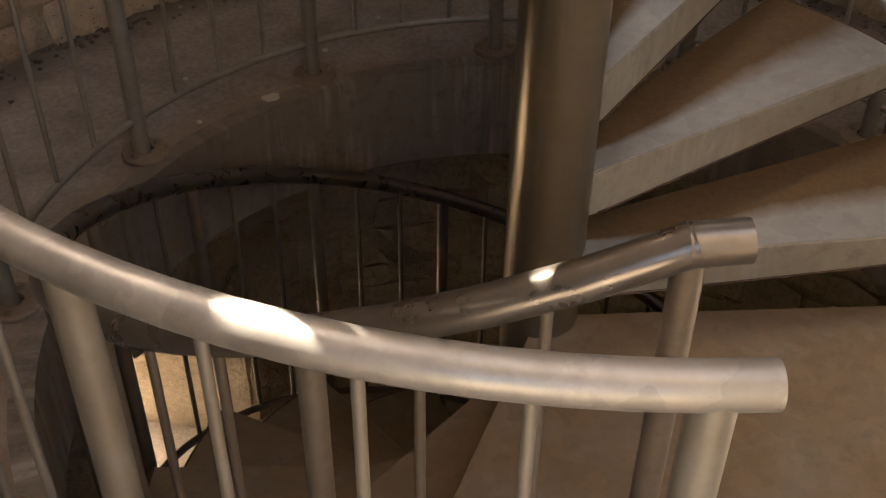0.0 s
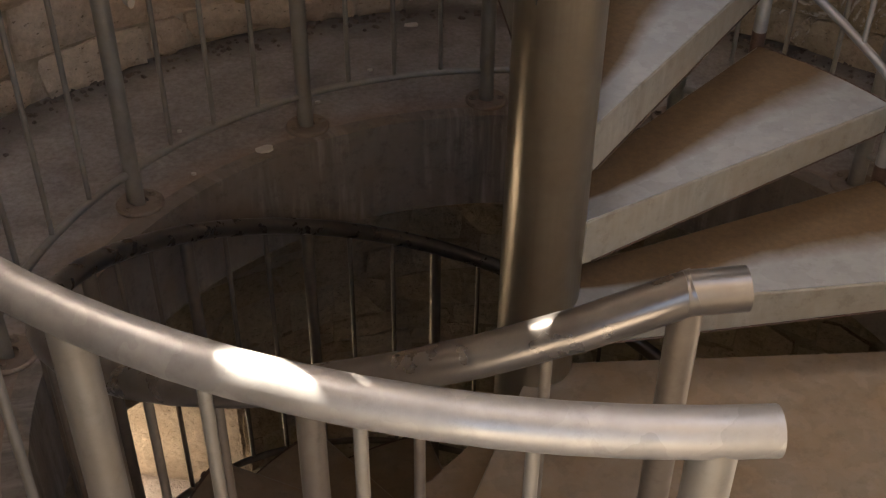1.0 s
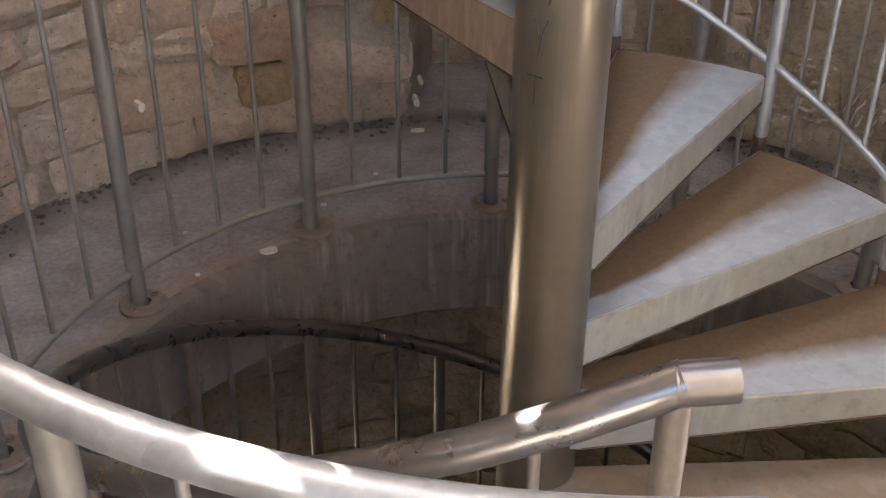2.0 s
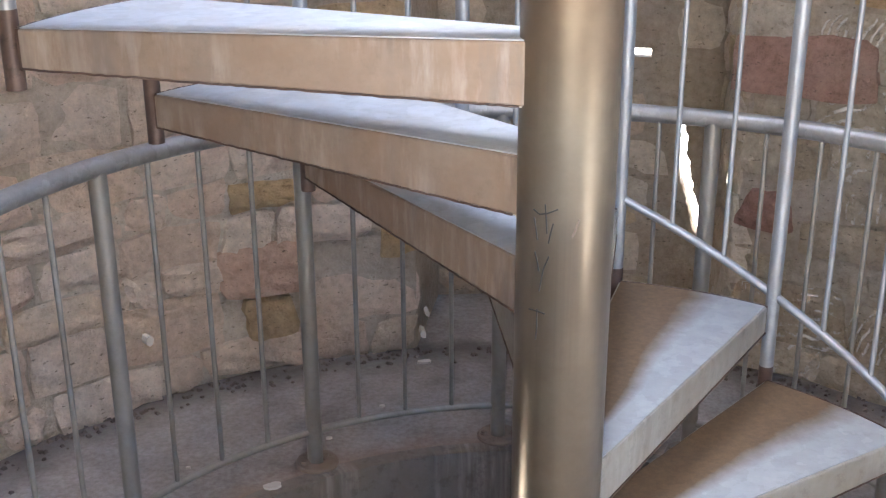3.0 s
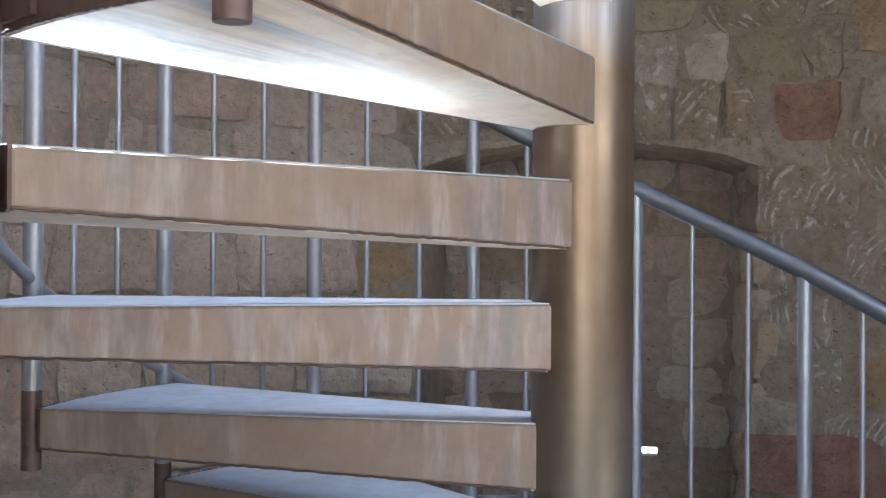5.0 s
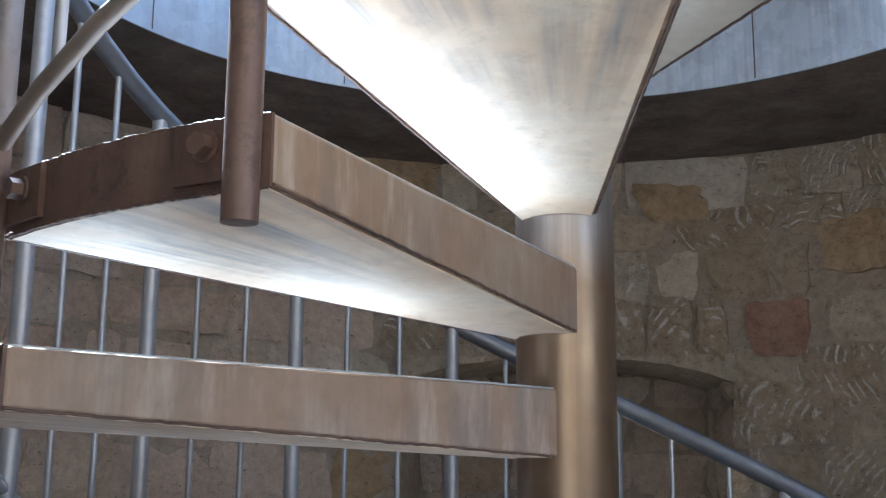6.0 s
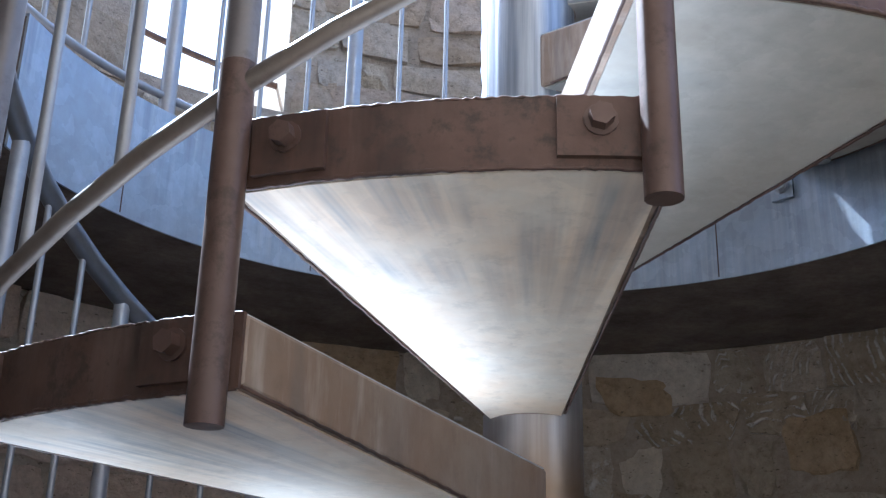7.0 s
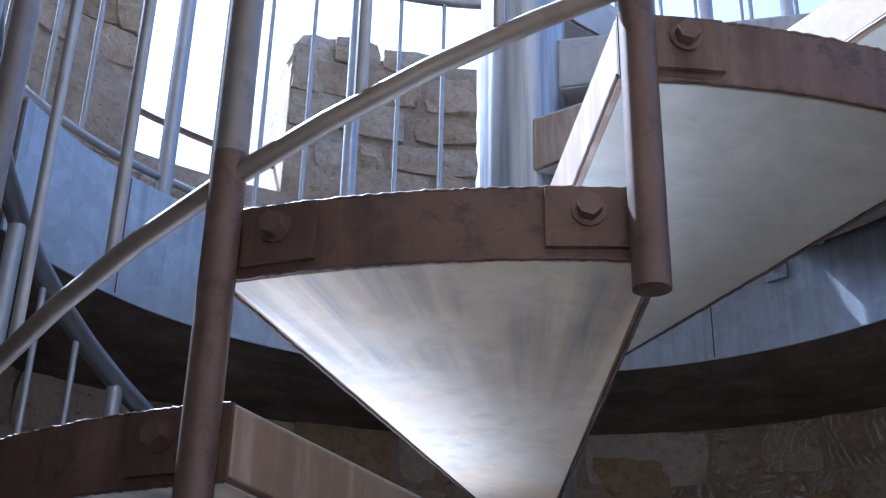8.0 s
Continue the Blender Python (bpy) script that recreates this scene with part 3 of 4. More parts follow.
def tread(name, a0, a1, z, label, plates=True, r_out=R_TREAD):
    t = thing(name, label, "stair tread", "treads of the spiral stair")
    edge_front, edge_back = a0, a1
    if plates and z > -0.05:        # each of these treads runs on behind the posts at its two corners
        a0, a1 = a0 - 1.0, a1 + 1.2
    else:
        a0, a1 = a0 + 0.1, a1 - 0.6
    b = bmesh.new()
    arc = max(6, int((a1 - a0) / 4))
    prism(b, tread_outline(a0, a1, z, z, 0.0, arc, 0.052, r_out), tread_outline(a0, a1, z - 0.105, z - 0.066, 0.0, arc, 0.052, r_out))
    soften(b, 0.004, 2)
    part("tread_box", b, M_TREAD_LOW if z < -0.1 else (M_TREAD if z < RISE * 9.5 else M_TREAD_SKYLIT), t)
    b = bmesh.new()
    hi = tread_outline(a0 + 0.2, a1 - 0.2, z + 0.0025, z + 0.0025, 0.003, arc, 0.052, r_out)
    prism(b, hi, [p - Vector((0, 0, 0.002)) for p in hi])
    part("top_plate", b, M_TOP_DUSTY_SHADED if z < -0.9 else (M_TOP_TRODDEN_SHADED[round(z / RISE)] if -0.9 < z < -0.1 else M_TOP), t)
    b = bmesh.new()
    lo = tread_outline(a0 + 0.2, a1 - 0.2, z - 0.1056, z - 0.0666, 0.006, arc, 0.052, r_out)
    prism(b, lo, [p - Vector((0, 0, 0.002)) for p in lo])
    part("soffit_sheet", b, M_SOFFIT if z < RISE * 6.5 else M_SOFFIT_GRIMY_DIM, t)
    b = bmesh.new()
    n_ = max(6, int((a1 - a0) / 3))
    aa = [a0 + 0.1 + (a1 - a0 - 0.2) * q / n_ for q in range(n_ + 1)]
    ring = [cyl(r_out + 0.0035, q) for q in aa] + [cyl(r_out - 0.002, q) for q in aa[::-1]]
    prism(b, [p + Vector((0, 0, z + 0.001)) for p in ring], [p + Vector((0, 0, z - 0.068)) for p in ring])
    part("rim_plate", b, M_RUST, t, "dusty brown rim plate")
    if plates:
        for dz, rr in ((-0.068, 0.0026), (0.001, 0.0018)):
            crust = [cyl(r_out + 0.002 + rng_rust.uniform(-0.001, 0.0014), a0 + 0.3 + (a1 - a0 - 0.6) * q / 90, z + dz + rng_rust.uniform(-0.0009, 0.0007)) for q in range(91)]
            bar("rust_crust", crust, rr, M_RUST, t, "flaking rust crust along the edge", seg=5)
        lo = tread_outline(a0, a1, z - 0.105, z - 0.066, 0.0, arc, 0.052, r_out)
        for p0, p1 in ((lo[0], lo[1]), (lo[-1], lo[-2])):
            crust = [p0.lerp(p1, q / 80) + Vector((0, 0, rng_rust.uniform(-0.0011, 0.0006))) for q in range(2, 81)]
            bar("rust_crust", crust, 0.0021, M_RUST, t, "flaking rust crust along the edge", seg=5)
    # weld bead where the box meets the column
    mid = (a0 + a1) / 2
    for dz in (0.0, -0.1):
        bar("weld", [cyl(R_POLE + 0.001, mid - 35 + 7 * k, z + dz - 0.001) for k in range(11)], 0.003, M_TREAD, t, seg=6)
    if plates:
        for a, s in ((edge_front + 0.9, 1), (edge_back - 0.9, -1)):
            b = bmesh.new()
            w = 4.6
            aa = [a + s * w * k / 3 for k in range(4)]
            outer = [cyl(R_TREAD + 0.0105, q) for q in aa]
            inner = [cyl(R_TREAD + 0.0037, q) for q in aa][::-1]
            ring = outer + inner
            prism(b, [p + Vector((0, 0, z - 0.002)) for p in ring], [p + Vector((0, 0, z - 0.060)) for p in ring])
            pl = part("bracket", b, M_RUST, t)
            b = bmesh.new()
            c = a + s * 2.2
            bolt_head(b, cyl(R_TREAD + 0.0105, c, z - 0.026), cyl(1, c), 0.0115, 0.016)
            part("bolt", b, M_POST, pl)
    return t


for k in range(-4, 10):
    tread("stair_tread", post_az(k - 1), post_az(k), RISE * k, "galvanised steel wedge tread with brown dust, bolted to posts")
tread("stair_landing", 241.0, 360 + post_az(-5), RISE * -5, "broad steel landing plate level with the ring floor", False, R_EDGE - 0.012)
# The landing's last 8 degrees are an unseen addition shading the edge sheet.
tread("stair_landing", post_az(9), post_az(9) + 62, RISE * 10, "broad steel landing plate of the upper gallery", False, R_EDGE - 0.012)
# Added plates; the upper, unseen one shades the gallery's edge sheet.
for a0, a1, z in ((265.0, 355.0, Z_FLOOR), (post_az(9), post_az(9) + 62, Z_UPPER)):
    b = bmesh.new()
    n_ = 18
    aa = [a0 + (a1 - a0) * q / n_ for q in range(n_ + 1)]
    ring = [cyl(1.075, q) for q in aa] + [cyl(R_EDGE - 0.035, q) for q in aa[::-1]]
    prism(b, [p + Vector((0, 0, z + 0.017)) for p in ring], [p + Vector((0, 0, z + 0.010)) for p in ring])
    tagged(put(b, "added_bridge_plate", M_TOP), "thin added steel plate bridging landing and ring floor, shading the edge sheet", "plate")
LOW_AZ = 241.0
for j in range(1, 12):
    tread("stair_tread", LOW_AZ - TURN * j, LOW_AZ - TURN * (j - 1), RISE * (-5 - j), "shaded steel wedge tread leading down into the dark")
for j in range(1, 3):
    a = post_az(9) + 54 + TURN * (j - 1)
    tread("stair_tread", a, a + TURN, RISE * (10 + j), "sunlit steel wedge tread leading up above the gallery")


def flight_rail(name, label, posts, rail_z, low_z, foot, mat, brown=0.0, all_brown=99):
    """Posts at (az, z of tread); handrail and lower bar as heights over the post's tread."""
    t = thing(name, label, "railing")
    for n, (az, z) in enumerate(posts):
        up = 0.24 if n >= all_brown else brown
        po = bar("post", [cyl(R_POST, az, z - foot if not up else z + up), cyl(R_POST, az, z + rail_z - 0.01)], 0.0168, M_POST_GREY if n >= all_brown else mat, t, seg=14)
        if up:
            bar("foot", [cyl(R_POST, az, z - foot), cyl(R_POST, az, z + up)], 0.0172, M_POST, po, "brown dusty lower end", seg=14)
    line = []
    for n, ((a, z), (a2, z2)) in enumerate(zip(posts, posts[1:])):
        for q in range(4):
            u = q / 4
            line.append((a + (a2 - a) * u, z + (z2 - z) * u))
        lo = [cyl(R_POST, a + (a2 - a) * q / 4, z + (z2 - z) * q / 4 + low_z) for q in range(5)]
        bar("lower_bar", lo, 0.0105, M_DULL if n >= all_brown else mat, t, seg=10)
        for u in (1 / 3, 2 / 3):
            p = cyl(R_POST, a + (a2 - a) * u, z + (z2 - z) * u)
            bar("baluster", [p + Vector((0, 0, low_z)), p + Vector((0, 0, rail_z))], 0.0066, mat, t, seg=8)
    line.append(posts[-1])
    pts = [cyl(R_POST, a, z + rail_z) for a, z in line]
    return t, pts


posts_up = [(post_az(k), RISE * k) for k in range(-5, 10)]
rail_up, pts = flight_rail("stair_railing", "galvanised tube railing winding up with the spiral stair", posts_up, 1.178, 0.214, 0.105, M_RAIL, 0.03, 8)
pts = [cyl(R_POST, post_az(-5) - 4, pts[0].z)] + pts
bar("handrail", pts, 0.0212, M_STAIR_RAIL, rail_up, seg=16)

posts_dn = [(263.5 - TURN * j, RISE * (-5 - j)) for j in range(0, 12)]
rail_dn, pts = flight_rail("stair_railing", "dull steel tube railing winding down into the dark stairwell", posts_dn, 0.945, 0.10, 0.12, M_DULL)
end_ = bar("rail_end", [cyl(R_POST, 266.9, pts[0].z + 0.003), pts[0] + (pts[0] - cyl(R_POST, 266.9, pts[0].z + 0.003)).normalized() * 0.006], 0.0226, M_DARK, rail_dn, "worn level end piece", seg=20)
pts[0] = pts[0] + (pts[0] - pts[1]).normalized() * 0.008
bar("handrail", pts, 0.0225, M_DARK, rail_dn, "dark worn steel handrail with a mitred level end", seg=16)
a_top = post_az(9) + 54
posts_top = [(a_top + TURN * j, RISE * (10 + j)) for j in range(0, 2)]
rail_top, pts = flight_rail("stair_railing", "sunlit steel tube railing above the upper gallery", posts_top, 1.178, 0.214, 0.106, M_RAIL)
bar("handrail", pts, 0.0212, M_HANDRAIL, rail_top, seg=16)


def guard(name, label, z, azs, start, end, balusters=3, mat=M_RAIL):
    t = thing(name, label, "railing")
    n = 96
    zr = z + 0.955
    for az in azs:
        po = bar("post", [cyl(R_GUARD, az, z), cyl(R_GUARD, az, zr)], 0.0212, mat, t, seg=16)
        b = bmesh.new()
        lathe(b, [(0.0215, 0.010), (0.056, 0.010), (0.060, 0.006), (0.060, 0.0005), (0.0215, 0.0005)], 24)
        bmesh.ops.translate(b, verts=b.verts, vec=cyl(R_GUARD - 0.012, az, z + 0.006))
        pl = part("base_plate", b, M_BASE, t, "round dusty base plate")
        for s in (-1, 1):
            b = bmesh.new()
            bolt_head(b, cyl(R_GUARD - 0.012, az + s * 2.1, z + 0.016), (0, 0, 1), 0.008, 0.009)
            part("bolt", b, M_BASE, pl)
    for a, a2 in zip(azs, azs[1:]):
        bar("lower_bar", [cyl(R_GUARD, a + (a2 - a) * q / 8, z + 0.10) for q in range(9)], 0.0105, mat, t, seg=10)
        for q in range(1, balusters + 1):
            p = cyl(R_GUARD, a + (a2 - a) * q / (balusters + 1))
            bar("baluster", [p + Vector((0, 0, z + 0.10)), p + Vector((0, 0, zr))], 0.0066, mat, t, seg=8)
    k = max(8, int(abs(end - start) / 3))
    bar("handrail", [cyl(R_GUARD, start + (end - start) * q / k, zr) for q in range(k + 1)], 0.0225, M_HANDRAIL, t, seg=20)
    return t


guard("gallery_railing", "curved galvanised tube railing round the stairwell opening", Z_FLOOR,
      [262.6, 231.9, 201.5, 171.0, 140.4, 112.1, 84.7, 57.0, 29.3, 1.6, -26.0], 265.2, -27.0, mat=M_RAIL_DUSTY)
guard("gallery_railing", "bluish galvanised railing on the upper gallery edge", Z_UPPER,
      [156.0 - 27.6 * k for k in range(0, 8)], 157.5, -38.0)


# ---- back of the embrasure with its broken slit ----
SLIT = ((-0.24, 65.45, 0.0), (-0.30, 65.4, 0.30), (-0.38, 65.25, 0.50), (-0.48, 64.8, 0.60), (-0.57, 64.1, 0.62),
        (-0.68, 63.2, 0.55), (-0.74, 62.95, 0.30), (-0.80, 62.85, 0.50), (-0.92, 62.7, 0.35))


def slit(z):
    """Middle angle and half width of the broken slit at a height."""
    if not SLIT[-1][0] < z < SLIT[0][0]:
        return 64.6, 0.0
    for (z0, m0, w0), (z1, m1, w1) in zip(SLIT, SLIT[1:]):
        if z1 <= z <= z0:
            u = (z0 - z) / (z0 - z1)
            ragged = 0.20 * noise.noise((z * 38, 0, 7.7))
            return m0 + (m1 - m0) * u + ragged, max(0.05, (w0 + (w1 - w0) * u) * (0.85 + 0.7 * noise.noise((z * 30, 3.1, 0))))


bm = bmesh.new()
zz = [Z_FLOOR + 0.015 * k for k in range(136)]
for z0, z1 in zip(zz, zz[1:]):
    (m0, w0), (m1, w1) = slit(z0), slit(z1)
    if w0 == 0 and w1 == 0:
        spans = [(60.5, 60.5, 88.5, 88.5)]
        if -0.06 < z0 < -0.025:
            spans = [(60.5, 60.5, 68.6, 68.7), (70.9, 70.9, 88.5, 88.5)]
        elif 0.30 < z0 < 0.55:
            spans = [(60.5, 60.5, 70.9, 70.9), (77.2, 77.2, 88.5, 88.5)]
    else:
        spans = [(60.5, 60.5, m0 - w0, m1 - w1), (m0 + w0, m1 + w1, 88.5, 88.5)]
    cut = []
    for a0, a1, b0, b1 in spans:
        n_ = max(1, int((b0 - a0) / 4))
        for q in range(n_):
            f0, f1 = q / n_, (q + 1) / n_
            cut.append((a0 + (b0 - a0) * f0, a1 + (b1 - a1) * f0, a0 + (b0 - a0) * f1, a1 + (b1 - a1) * f1))
    for a0, a1, b0, b1 in cut:
        prism(bm, [cyl(2.19, a1, z1), cyl(2.19, b1, z1), cyl(2.26, b1, z1), cyl(2.26, a1, z1)],
              [cyl(2.19, a0, z0), cyl(2.19, b0, z0), cyl(2.26, b0, z0), cyl(2.26, a0, z0)])
bmesh.ops.remove_doubles(bm, verts=bm.verts, dist=0.0005)
niche_back = tagged(put(bm, "wall_niche", M_MORTAR), "thin broken masonry at the back of a window embrasure", "stone wall", kind="structure")


# ---- flat arch over the embrasure ----
b = bmesh.new()
cols_ = []
for k in range(21):
    a = NICHE[0] - 0.4 + (NICHE[1] - NICHE[0] + 0.8) * k / 20
    drop = 0.004 + 0.075 * max(0.0, (abs(a - 75.0) - 4.0) / 13.0) ** 2 + 0.006 * noise.noise((a * 0.4, 1.0, 0))
    back = 62.0 + (a - NICHE[0]) * 26.0 / (NICHE[1] - NICHE[0])
    cols_.append([b.verts.new(v) for v in (cyl(R_WALL + 0.006, a, NICHE[3] + 0.004), cyl(R_WALL + 0.006, a, NICHE[3] - drop),
                                           cyl(2.205, back, NICHE[3] - drop), cyl(2.205, back, NICHE[3] + 0.004))])
for c0, c1 in zip(cols_, cols_[1:]):
    for k in range(4):
        b.faces.new((c0[k], c1[k], c1[(k + 1) % 4], c0[(k + 1) % 4]))
b.faces.new(cols_[0])
b.faces.new(cols_[-1][::-1])
put(b, "lintel", M_STONE_BROWN, wall, "low arched stone lintel over the embrasure")


# ---- stones of the wall ----
def block(bm, where, u0, u1, v0, v1, proud, rng, nx=5, ny=4):
    """One rough stone: where(u, v, out) gives a place on the wall."""
    j = lambda s: rng.uniform(-s, s)
    w, h = u1 - u0, v1 - v0
    cu = [(u + j(0.020), v + j(0.016)) for u, v in ((u0, v0), (u1, v0), (u1, v1), (u0, v1))]
    tilt_u, tilt_v = j(0.008), j(0.008)
    front, deep = [], {}
    for b_ in range(ny + 1):
        row = []
        for a_ in range(nx + 1):
            s, t = a_ / nx, b_ / ny
            u = (1 - t) * ((1 - s) * cu[0][0] + s * cu[1][0]) + t * ((1 - s) * cu[3][0] + s * cu[2][0])
            v = (1 - t) * ((1 - s) * cu[0][1] + s * cu[1][1]) + t * ((1 - s) * cu[3][1] + s * cu[2][1])
            edge = a_ in (0, nx) or b_ in (0, ny)
            corner = a_ in (0, nx) and b_ in (0, ny)
            if corner:
                u += (0.5 - s) * min(0.012, w * 0.1)
                v += (0.5 - t) * min(0.012, h * 0.12)
            out = proud - (rng.uniform(0.004, 0.018) if edge else 0.0) + (s - 0.5) * tilt_u * 2 + (t - 0.5) * tilt_v * 2 + j(0.006)
            spot = (u + j(0.006), v + j(0.006), out)
            row.append(bm.verts.new(where(*spot)))
            deep[row[-1]] = where(spot[0], spot[1], out - 0.06)
        front.append(row)
    for b_ in range(ny):
        for a_ in range(nx):
            bm.faces.new((front[b_][a_], front[b_][a_ + 1], front[b_ + 1][a_ + 1], front[b_ + 1][a_]))
    loop = front[0] + [r[-1] for r in front[1:-1]] + front[-1][::-1] + [r[0] for r in front[-2:0:-1]]
    back = []
    for v in loop:
        back.append(bm.verts.new(deep[v]))
    for k in range(len(loop)):
        bm.faces.new((loop[k], back[k], back[(k + 1) % len(loop)], loop[(k + 1) % len(loop)]))


def on_round(u, v, out):
    """u in degrees-as-metres along the inner face, v height, out towards the axis."""
    return cyl(R_WALL + 0.03 - out + 0.012 * noise.noise((u * 1.7, v * 1.7, 4.0)), math.degrees(u / R_WALL), v)


rng = random.Random(11)
D2M = math.pi / 180 * R_WALL
near, far = [], []          # stones beside the walk, and all the others
FIXED = [(103.8, 113.2, -0.68, -0.51, M_STONE_SALMON, 0.024), (105.4, 110.4, -0.845, -0.69, M_STONE_OCHRE, 0.022),
         (46.3, 59.2, -0.045, 0.125, M_STONE_RED, 0.024), (52.6, 57.8, -0.48, -0.35, M_STONE_RED, 0.02),
         (58.4, 62.0, 0.97, 1.16, M_STONE_TOOLED, 0.024), (62.4, 66.0, 0.97, 1.17, M_STONE_TOOLED, 0.024),
         (66.4, 70.4, 0.98, 1.17, M_STONE_TOOLED, 0.024), (50.6, 56.0, 0.98, 1.16, M_STONE_RED, 0.02),
         (59.5, 67.0, 1.42, 1.53, M_STONE_OCHRE, 0.02), (42.0, 48.5, 1.22, 1.38, M_STONE_OCHRE, 0.02),
         (90.0, 95.5, -0.60, -0.40, M_STONE_OCHRE, 0.02), (48.6, 57.6, 0.72, 0.92, M_STONE_TOOLED, 0.022)]
z = Z_GROUND
while z < 5.9:
    h = rng.uniform(0.10, 0.19)
    if z < Z_FLOOR < z + h + 0.05:
        h = Z_FLOOR - z if Z_FLOOR - z > 0.08 else h
    u, end = 0.0, 360 * D2M
    while u < end - 0.05:
        w = min(rng.choice((0.13, 0.18, 0.22, 0.27, 0.34)) * rng.uniform(0.85, 1.15), end - u)
        zm = z + h / 2
        for n0, n1, z0, z1 in (NICHE, DOOR, LOWWIN):
            if z0 < zm < z1 and u < n0 * D2M < u + w and n0 * D2M - u > 0.05:
                w = n0 * D2M - u
            elif z0 < zm < z1 and n0 * D2M - 0.02 < u < n1 * D2M < u + w:
                w = n1 * D2M - u
        for e_ in (80.0, 102.5, 120.0, 138.0, 152.0, 161.7):
            if z > 2.2 and u + 0.05 < e_ * D2M < u + w:
                w = e_ * D2M - u
        a0, a1 = u / D2M, (u + w) / D2M
        am = (a0 + a1) / 2
        lip = 0.0
        hole = any(n0 - lip < am < n1 + lip and z0 - 0.04 < zm < z1 + 0.04 or (z0 < zm < z1 and (a0 < n1 - 0.1 and a1 > n0 + 0.1))
                   for n0, n1, z0, z1 in (NICHE, DOOR, LOWWIN))
        taken = any(f0 - 1 < am < f1 + 1 and g0 < zm < g1 for f0, f1, g0, g1, _, _ in FIXED)
        behind = 1.58 < zm < 1.92 or -1.27 < zm < Z_FLOOR
        if not hole and not taken and not behind and z + h < min(top_of_wall(q) for q in (a0 + 0.2, am, a1 - 0.2)) - 0.02:
            g_ = rng.choice((0.0, 0.002, 0.004, 0.006, 0.012))
            spec = (u + g_, u + w - g_, z + 0.001, z + h - g_, rng.uniform(0.006, 0.024))
            seen = 34 < am < 150 and Z_FLOOR < zm < 1.6
            (near if seen else far).append((am, spec))
        u += w
    z += h
near.sort(key=lambda q: abs(q[0] - 95))
for n, (am, spec) in enumerate(near):
    if n >= 300 - len(FIXED):
        far.append((am, spec))
        continue
    b = bmesh.new()
    block(b, on_round, *spec, rng)
    r = rng.random()
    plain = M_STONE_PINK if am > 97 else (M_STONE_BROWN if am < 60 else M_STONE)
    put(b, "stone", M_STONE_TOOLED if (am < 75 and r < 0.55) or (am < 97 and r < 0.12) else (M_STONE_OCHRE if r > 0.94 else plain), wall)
for f0, f1, g0, g1, mat, proud in FIXED:
    b = bmesh.new()
    block(b, on_round, f0 * D2M, f1 * D2M, g0, g1, proud + 0.010, rng, 6, 4)
    put(b, "stone", mat, wall)
b = bmesh.new()
for am, spec in far:
    block(b, on_round, *spec, rng, 3, 2)
rest = put(b, "stonework", stone("sandstone_far", SAND, joint="island"), wall)
rest["kind"] = "stuff"


# stones lining the embrasure
def on_back(u, v, out):
    return cyl(2.19 - out, math.degrees(u / 2.19), v)


def on_splay(u, v, out):
    a, c = cyl(R_WALL + 0.03, NICHE[0]), cyl(2.2, 62.0)
    d = c - a
    n = Vector((-d.y, d.x, 0)).normalized()
    p = a + d * (u / d.length) + n * out
    return Vector((p.x, p.y, v))


for surf, u0, u1 in ((on_back, math.radians(62.4) * 2.19, math.radians(88) * 2.19), (on_splay, -0.012, 0.47)):
    z = Z_FLOOR + 0.01
    while z < 0.94:
        h = min(rng.uniform(0.10, 0.17), 0.985 - z)
        u = u0
        while u < u1 - 0.03:
            w = min(rng.uniform(0.14, 0.26), u1 - u)
            u_hit = lambda d0, d1: u - 0.01 < math.radians(d1) * 2.19 and u + w + 0.01 > math.radians(d0) * 2.19
            clear = (z < -0.16 and u_hit(61.0, 66.2)) or (-0.2 < z < 0.0 and u_hit(68.4, 71.0)) or (-0.15 < z < 0.56 and u_hit(70.8, 77.3))
            if not (surf is on_back and clear):
                b = bmesh.new()
                block(b, surf, u + 0.004, u + w - 0.004, z + 0.003, z + h - 0.003, rng.uniform(0.012, 0.022), rng, 4, 3)
                put(b, "stone", M_STONE, niche_back)
            u += w
        z += h

# ---- marks on the column ----
def scratch(parent, strokes, r=0.0013):
    for st in strokes:
        bar("pen_stroke", [cyl(R_POLE + 0.0004, a, z) for a, z in st], r, M_INK, parent, seg=5)


scratch(column, [
    [(-142, 0.118), (-134, 0.112), (-125, 0.115), (-112, 0.124)], [(-127, 0.130), (-125, 0.10), (-124, 0.082)],
    [(-141, 0.105), (-138, 0.085), (-136, 0.068)], [(-117, 0.100), (-120, 0.082), (-122, 0.066)],
    [(-139, 0.048), (-135, 0.030), (-133, 0.016)], [(-121, 0.044), (-127, 0.022), (-132, -0.018)],
    [(-146, -0.055), (-134, -0.054), (-124, -0.056)], [(-134, -0.050), (-134, -0.085), (-135, -0.105)]])


bar("paint_chip", [cyl(R_POLE + 0.0002, a, z) for a, z in ((-88, 0.108), (-91, 0.094), (-93, 0.085), (-96, 0.078))], 0.0017, M_BASE, column, "pale chipped spot on the column", seg=6)


# ---- small things on the walls and gallery ----
anchor = thing("anchor_plate", "small bolted steel anchor plate on the gallery's edge sheet", "plate")
b = bmesh.new()
q = [cyl(R_EDGE - 0.001, 36.8 + d) for d in (-1.6, 1.6)] + [cyl(R_EDGE - 0.009, 36.8 + d) for d in (1.6, -1.6)]
prism(b, [p + Vector((0, 0, 1.827)) for p in q], [p + Vector((0, 0, 1.762)) for p in q])
part("plate", b, M_FASCIA, anchor)
b = bmesh.new()
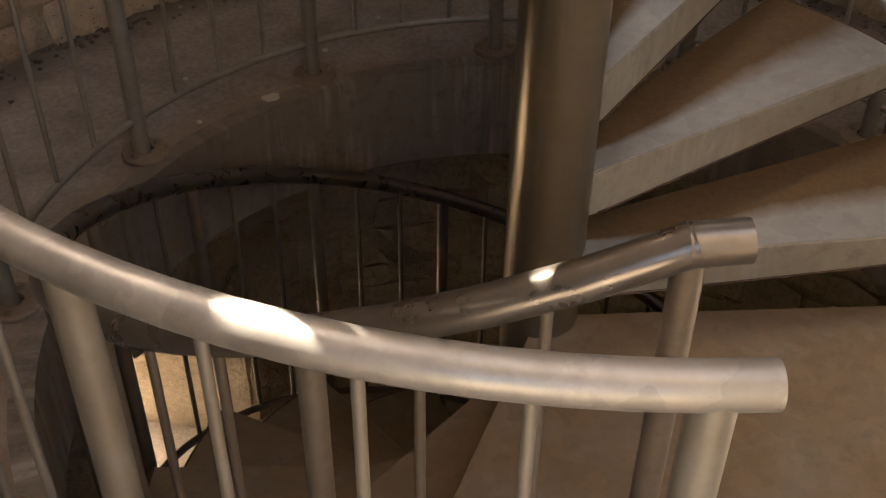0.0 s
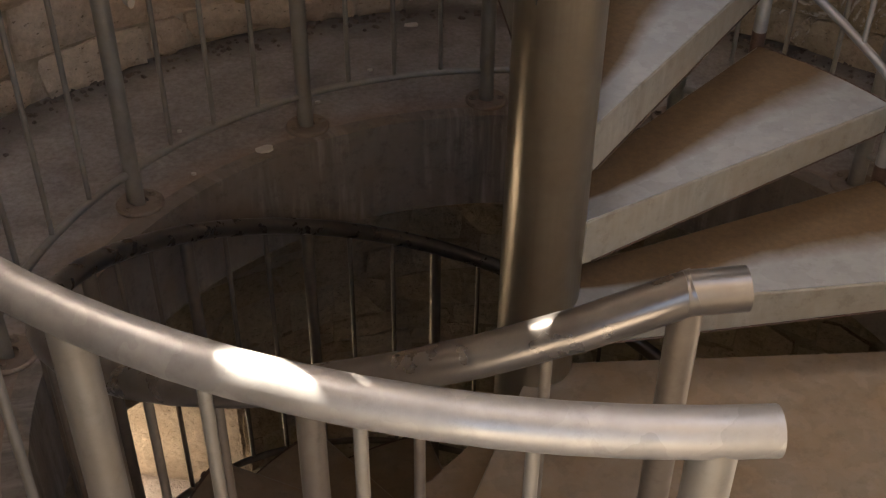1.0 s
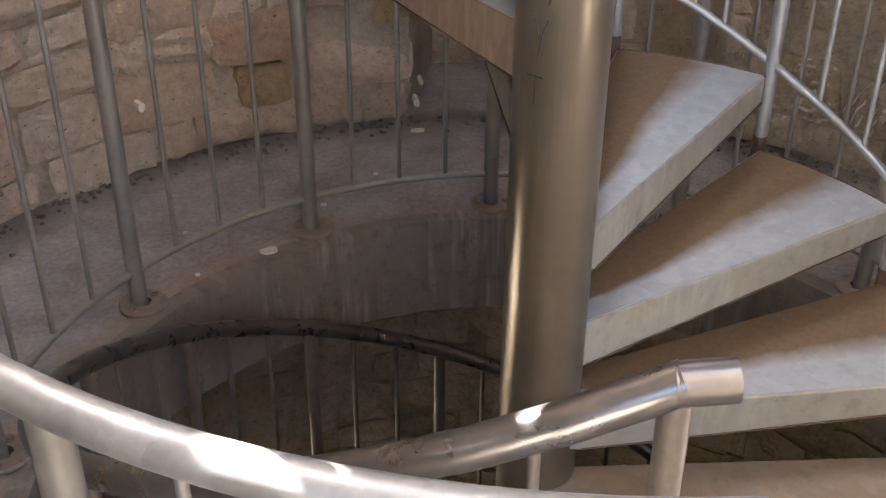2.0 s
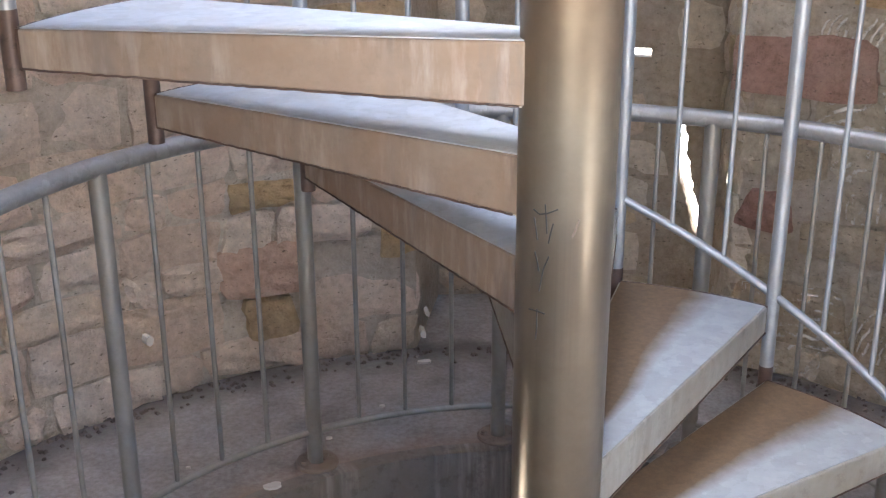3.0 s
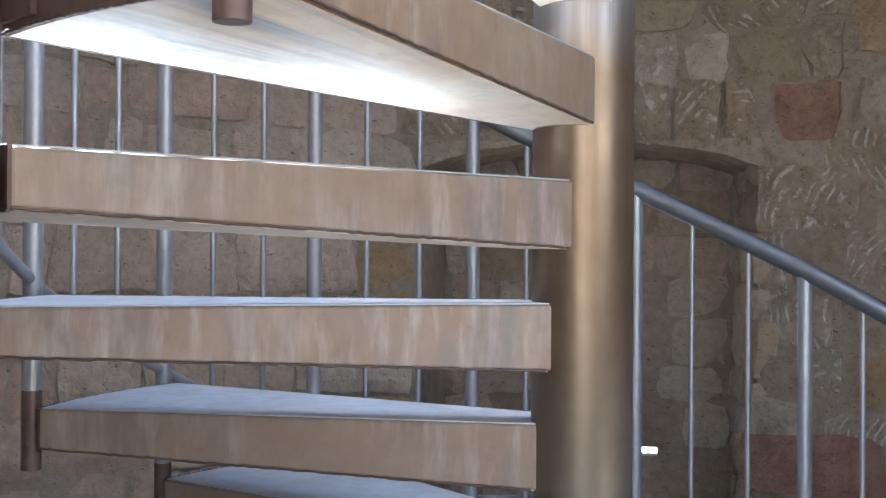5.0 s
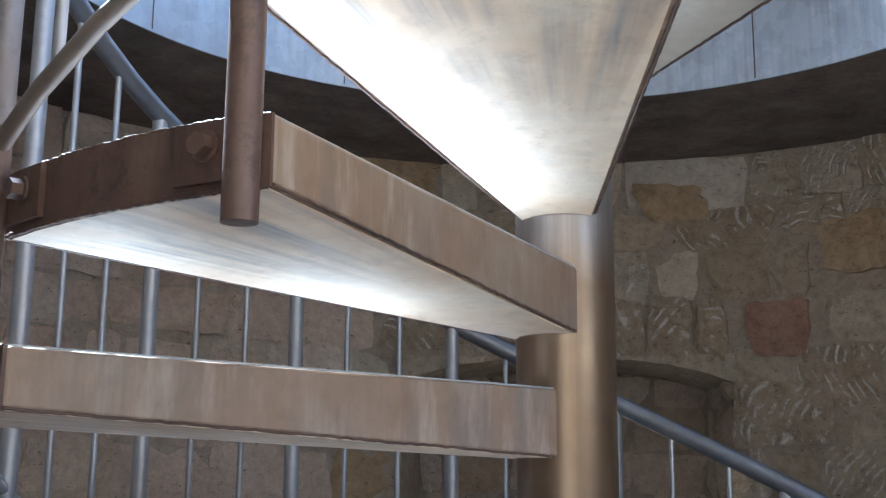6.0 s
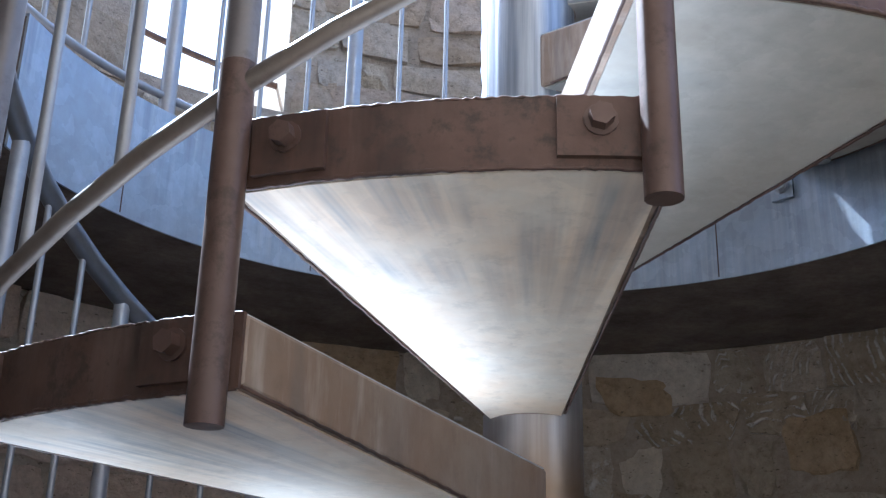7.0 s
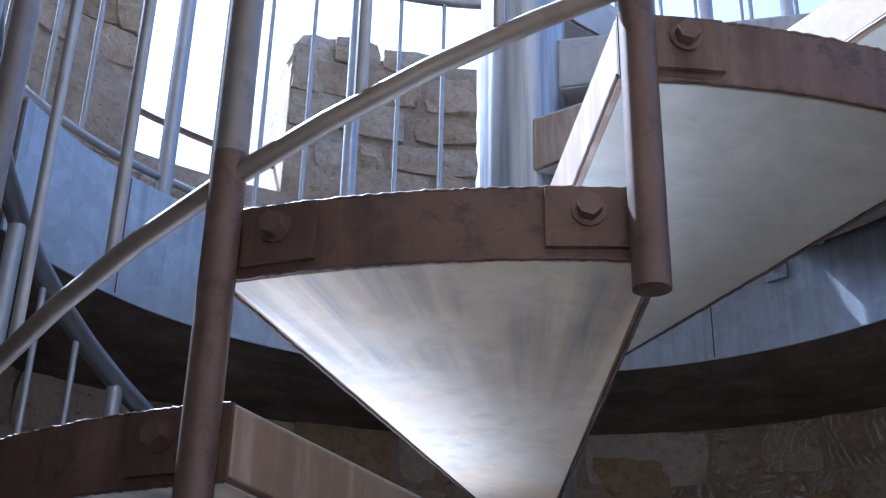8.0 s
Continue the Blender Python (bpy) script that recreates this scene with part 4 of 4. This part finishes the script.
bolt_head(b, cyl(R_EDGE - 0.009, 36.8, 1.797), -cyl(1, 36.8), 0.014, 0.013)
part("bolt", b, M_RAIL, anchor)

gap_bar = thing("safety_bar", "thin dark iron bar across a gap in the broken wall top", "rail")
bar("bar", [cyl(1.86, a, 2.62 - 0.004 * (118 - a)) for a in (120, 116, 112, 108, 104, 100)], 0.012, M_RUST, gap_bar, seg=8)
for a in (119, 101):
    bar("stub", [cyl(1.86, a, 2.2), cyl(1.86, a, 2.62)], 0.012, M_RUST, gap_bar, seg=8)

# ---- loose dirt on the ring floor ----
rng = random.Random(5)
b = bmesh.new()
for n in range(420):
    az, r = rng.uniform(28, 168), R_WALL + 0.02 - abs(rng.gauss(0, 0.05))
    c, q = cyl(r, az, Z_FLOOR), rng.uniform(0.003, 0.011)
    prism(b, [c + Vector((q * rng.uniform(0.3, 0.9) * math.cos(a), q * rng.uniform(0.3, 0.9) * math.sin(a), q * rng.uniform(0.5, 1.0))) for a in (0, 1.6, 3.1, 4.7)],
          [c + Vector((q * math.cos(a), q * math.sin(a), 0.0)) for a in (0, 1.6, 3.1, 4.7)])
tagged(put(b, "rubble", M_SLAB), "dark crumbs and grit along the foot of the wall", "grit", kind="stuff")
for az, r, q in ((120.6, 1.06, 0.030), (119.6, 1.065, 0.018), (131.0, 1.10, 0.010), (108.0, 1.22, 0.012), (126.0, 1.30, 0.009), (99.0, 1.35, 0.011), (91.6, 1.62, 0.03)):
    b = bmesh.new()
    k_ = [q * rng.uniform(0.6, 1.0) for _ in range(7)]
    c = cyl(r, az, Z_FLOOR + (0.007 if r < 1.075 else 0.0005))
    ring = [c + Vector((k_[n] * math.cos(0.9 * n), 0.55 * k_[n] * math.sin(0.9 * n), 0)) for n in range(7)]
    prism(b, [p + Vector((0, 0, 0.006)) for p in ring], ring)
    tagged(put(b, "mortar_chip", M_PALE), "pale flat chip of mortar lying on the floor", "debris", "chips on the floor")
for az, z0, q in ((121.7, -0.734, 0.015), (91.4, -0.88, 0.016), (90.9, -0.81, 0.010)):
    b = bmesh.new()
    ring = [(q * rng.uniform(0.5, 1.0) * math.cos(0.8 * n), q * 1.3 * rng.uniform(0.5, 1.0) * math.sin(0.8 * n)) for n in range(8)]
    f0 = [cyl(R_WALL - 0.012, az + math.degrees(u / R_WALL), z0 + v) for u, v in ring]
    prism(b, f0, [cyl(R_WALL + 0.03, az + math.degrees(u / R_WALL), z0 + v) for u, v in ring])
    tagged(put(b, "mortar_dab", M_PALE), "pale dab of lime mortar stuck on the stone wall", "mortar dab")

for az in (107.3, 77.0, 47.0, 137.5, 17.0):
    bar("seam", [cyl(R_EDGE - 0.0004, az, Z_UPPER - SLAB), cyl(R_EDGE - 0.0004, az, Z_UPPER)], 0.0016, M_RUST, bpy.data.objects["ceiling"], seg=6)
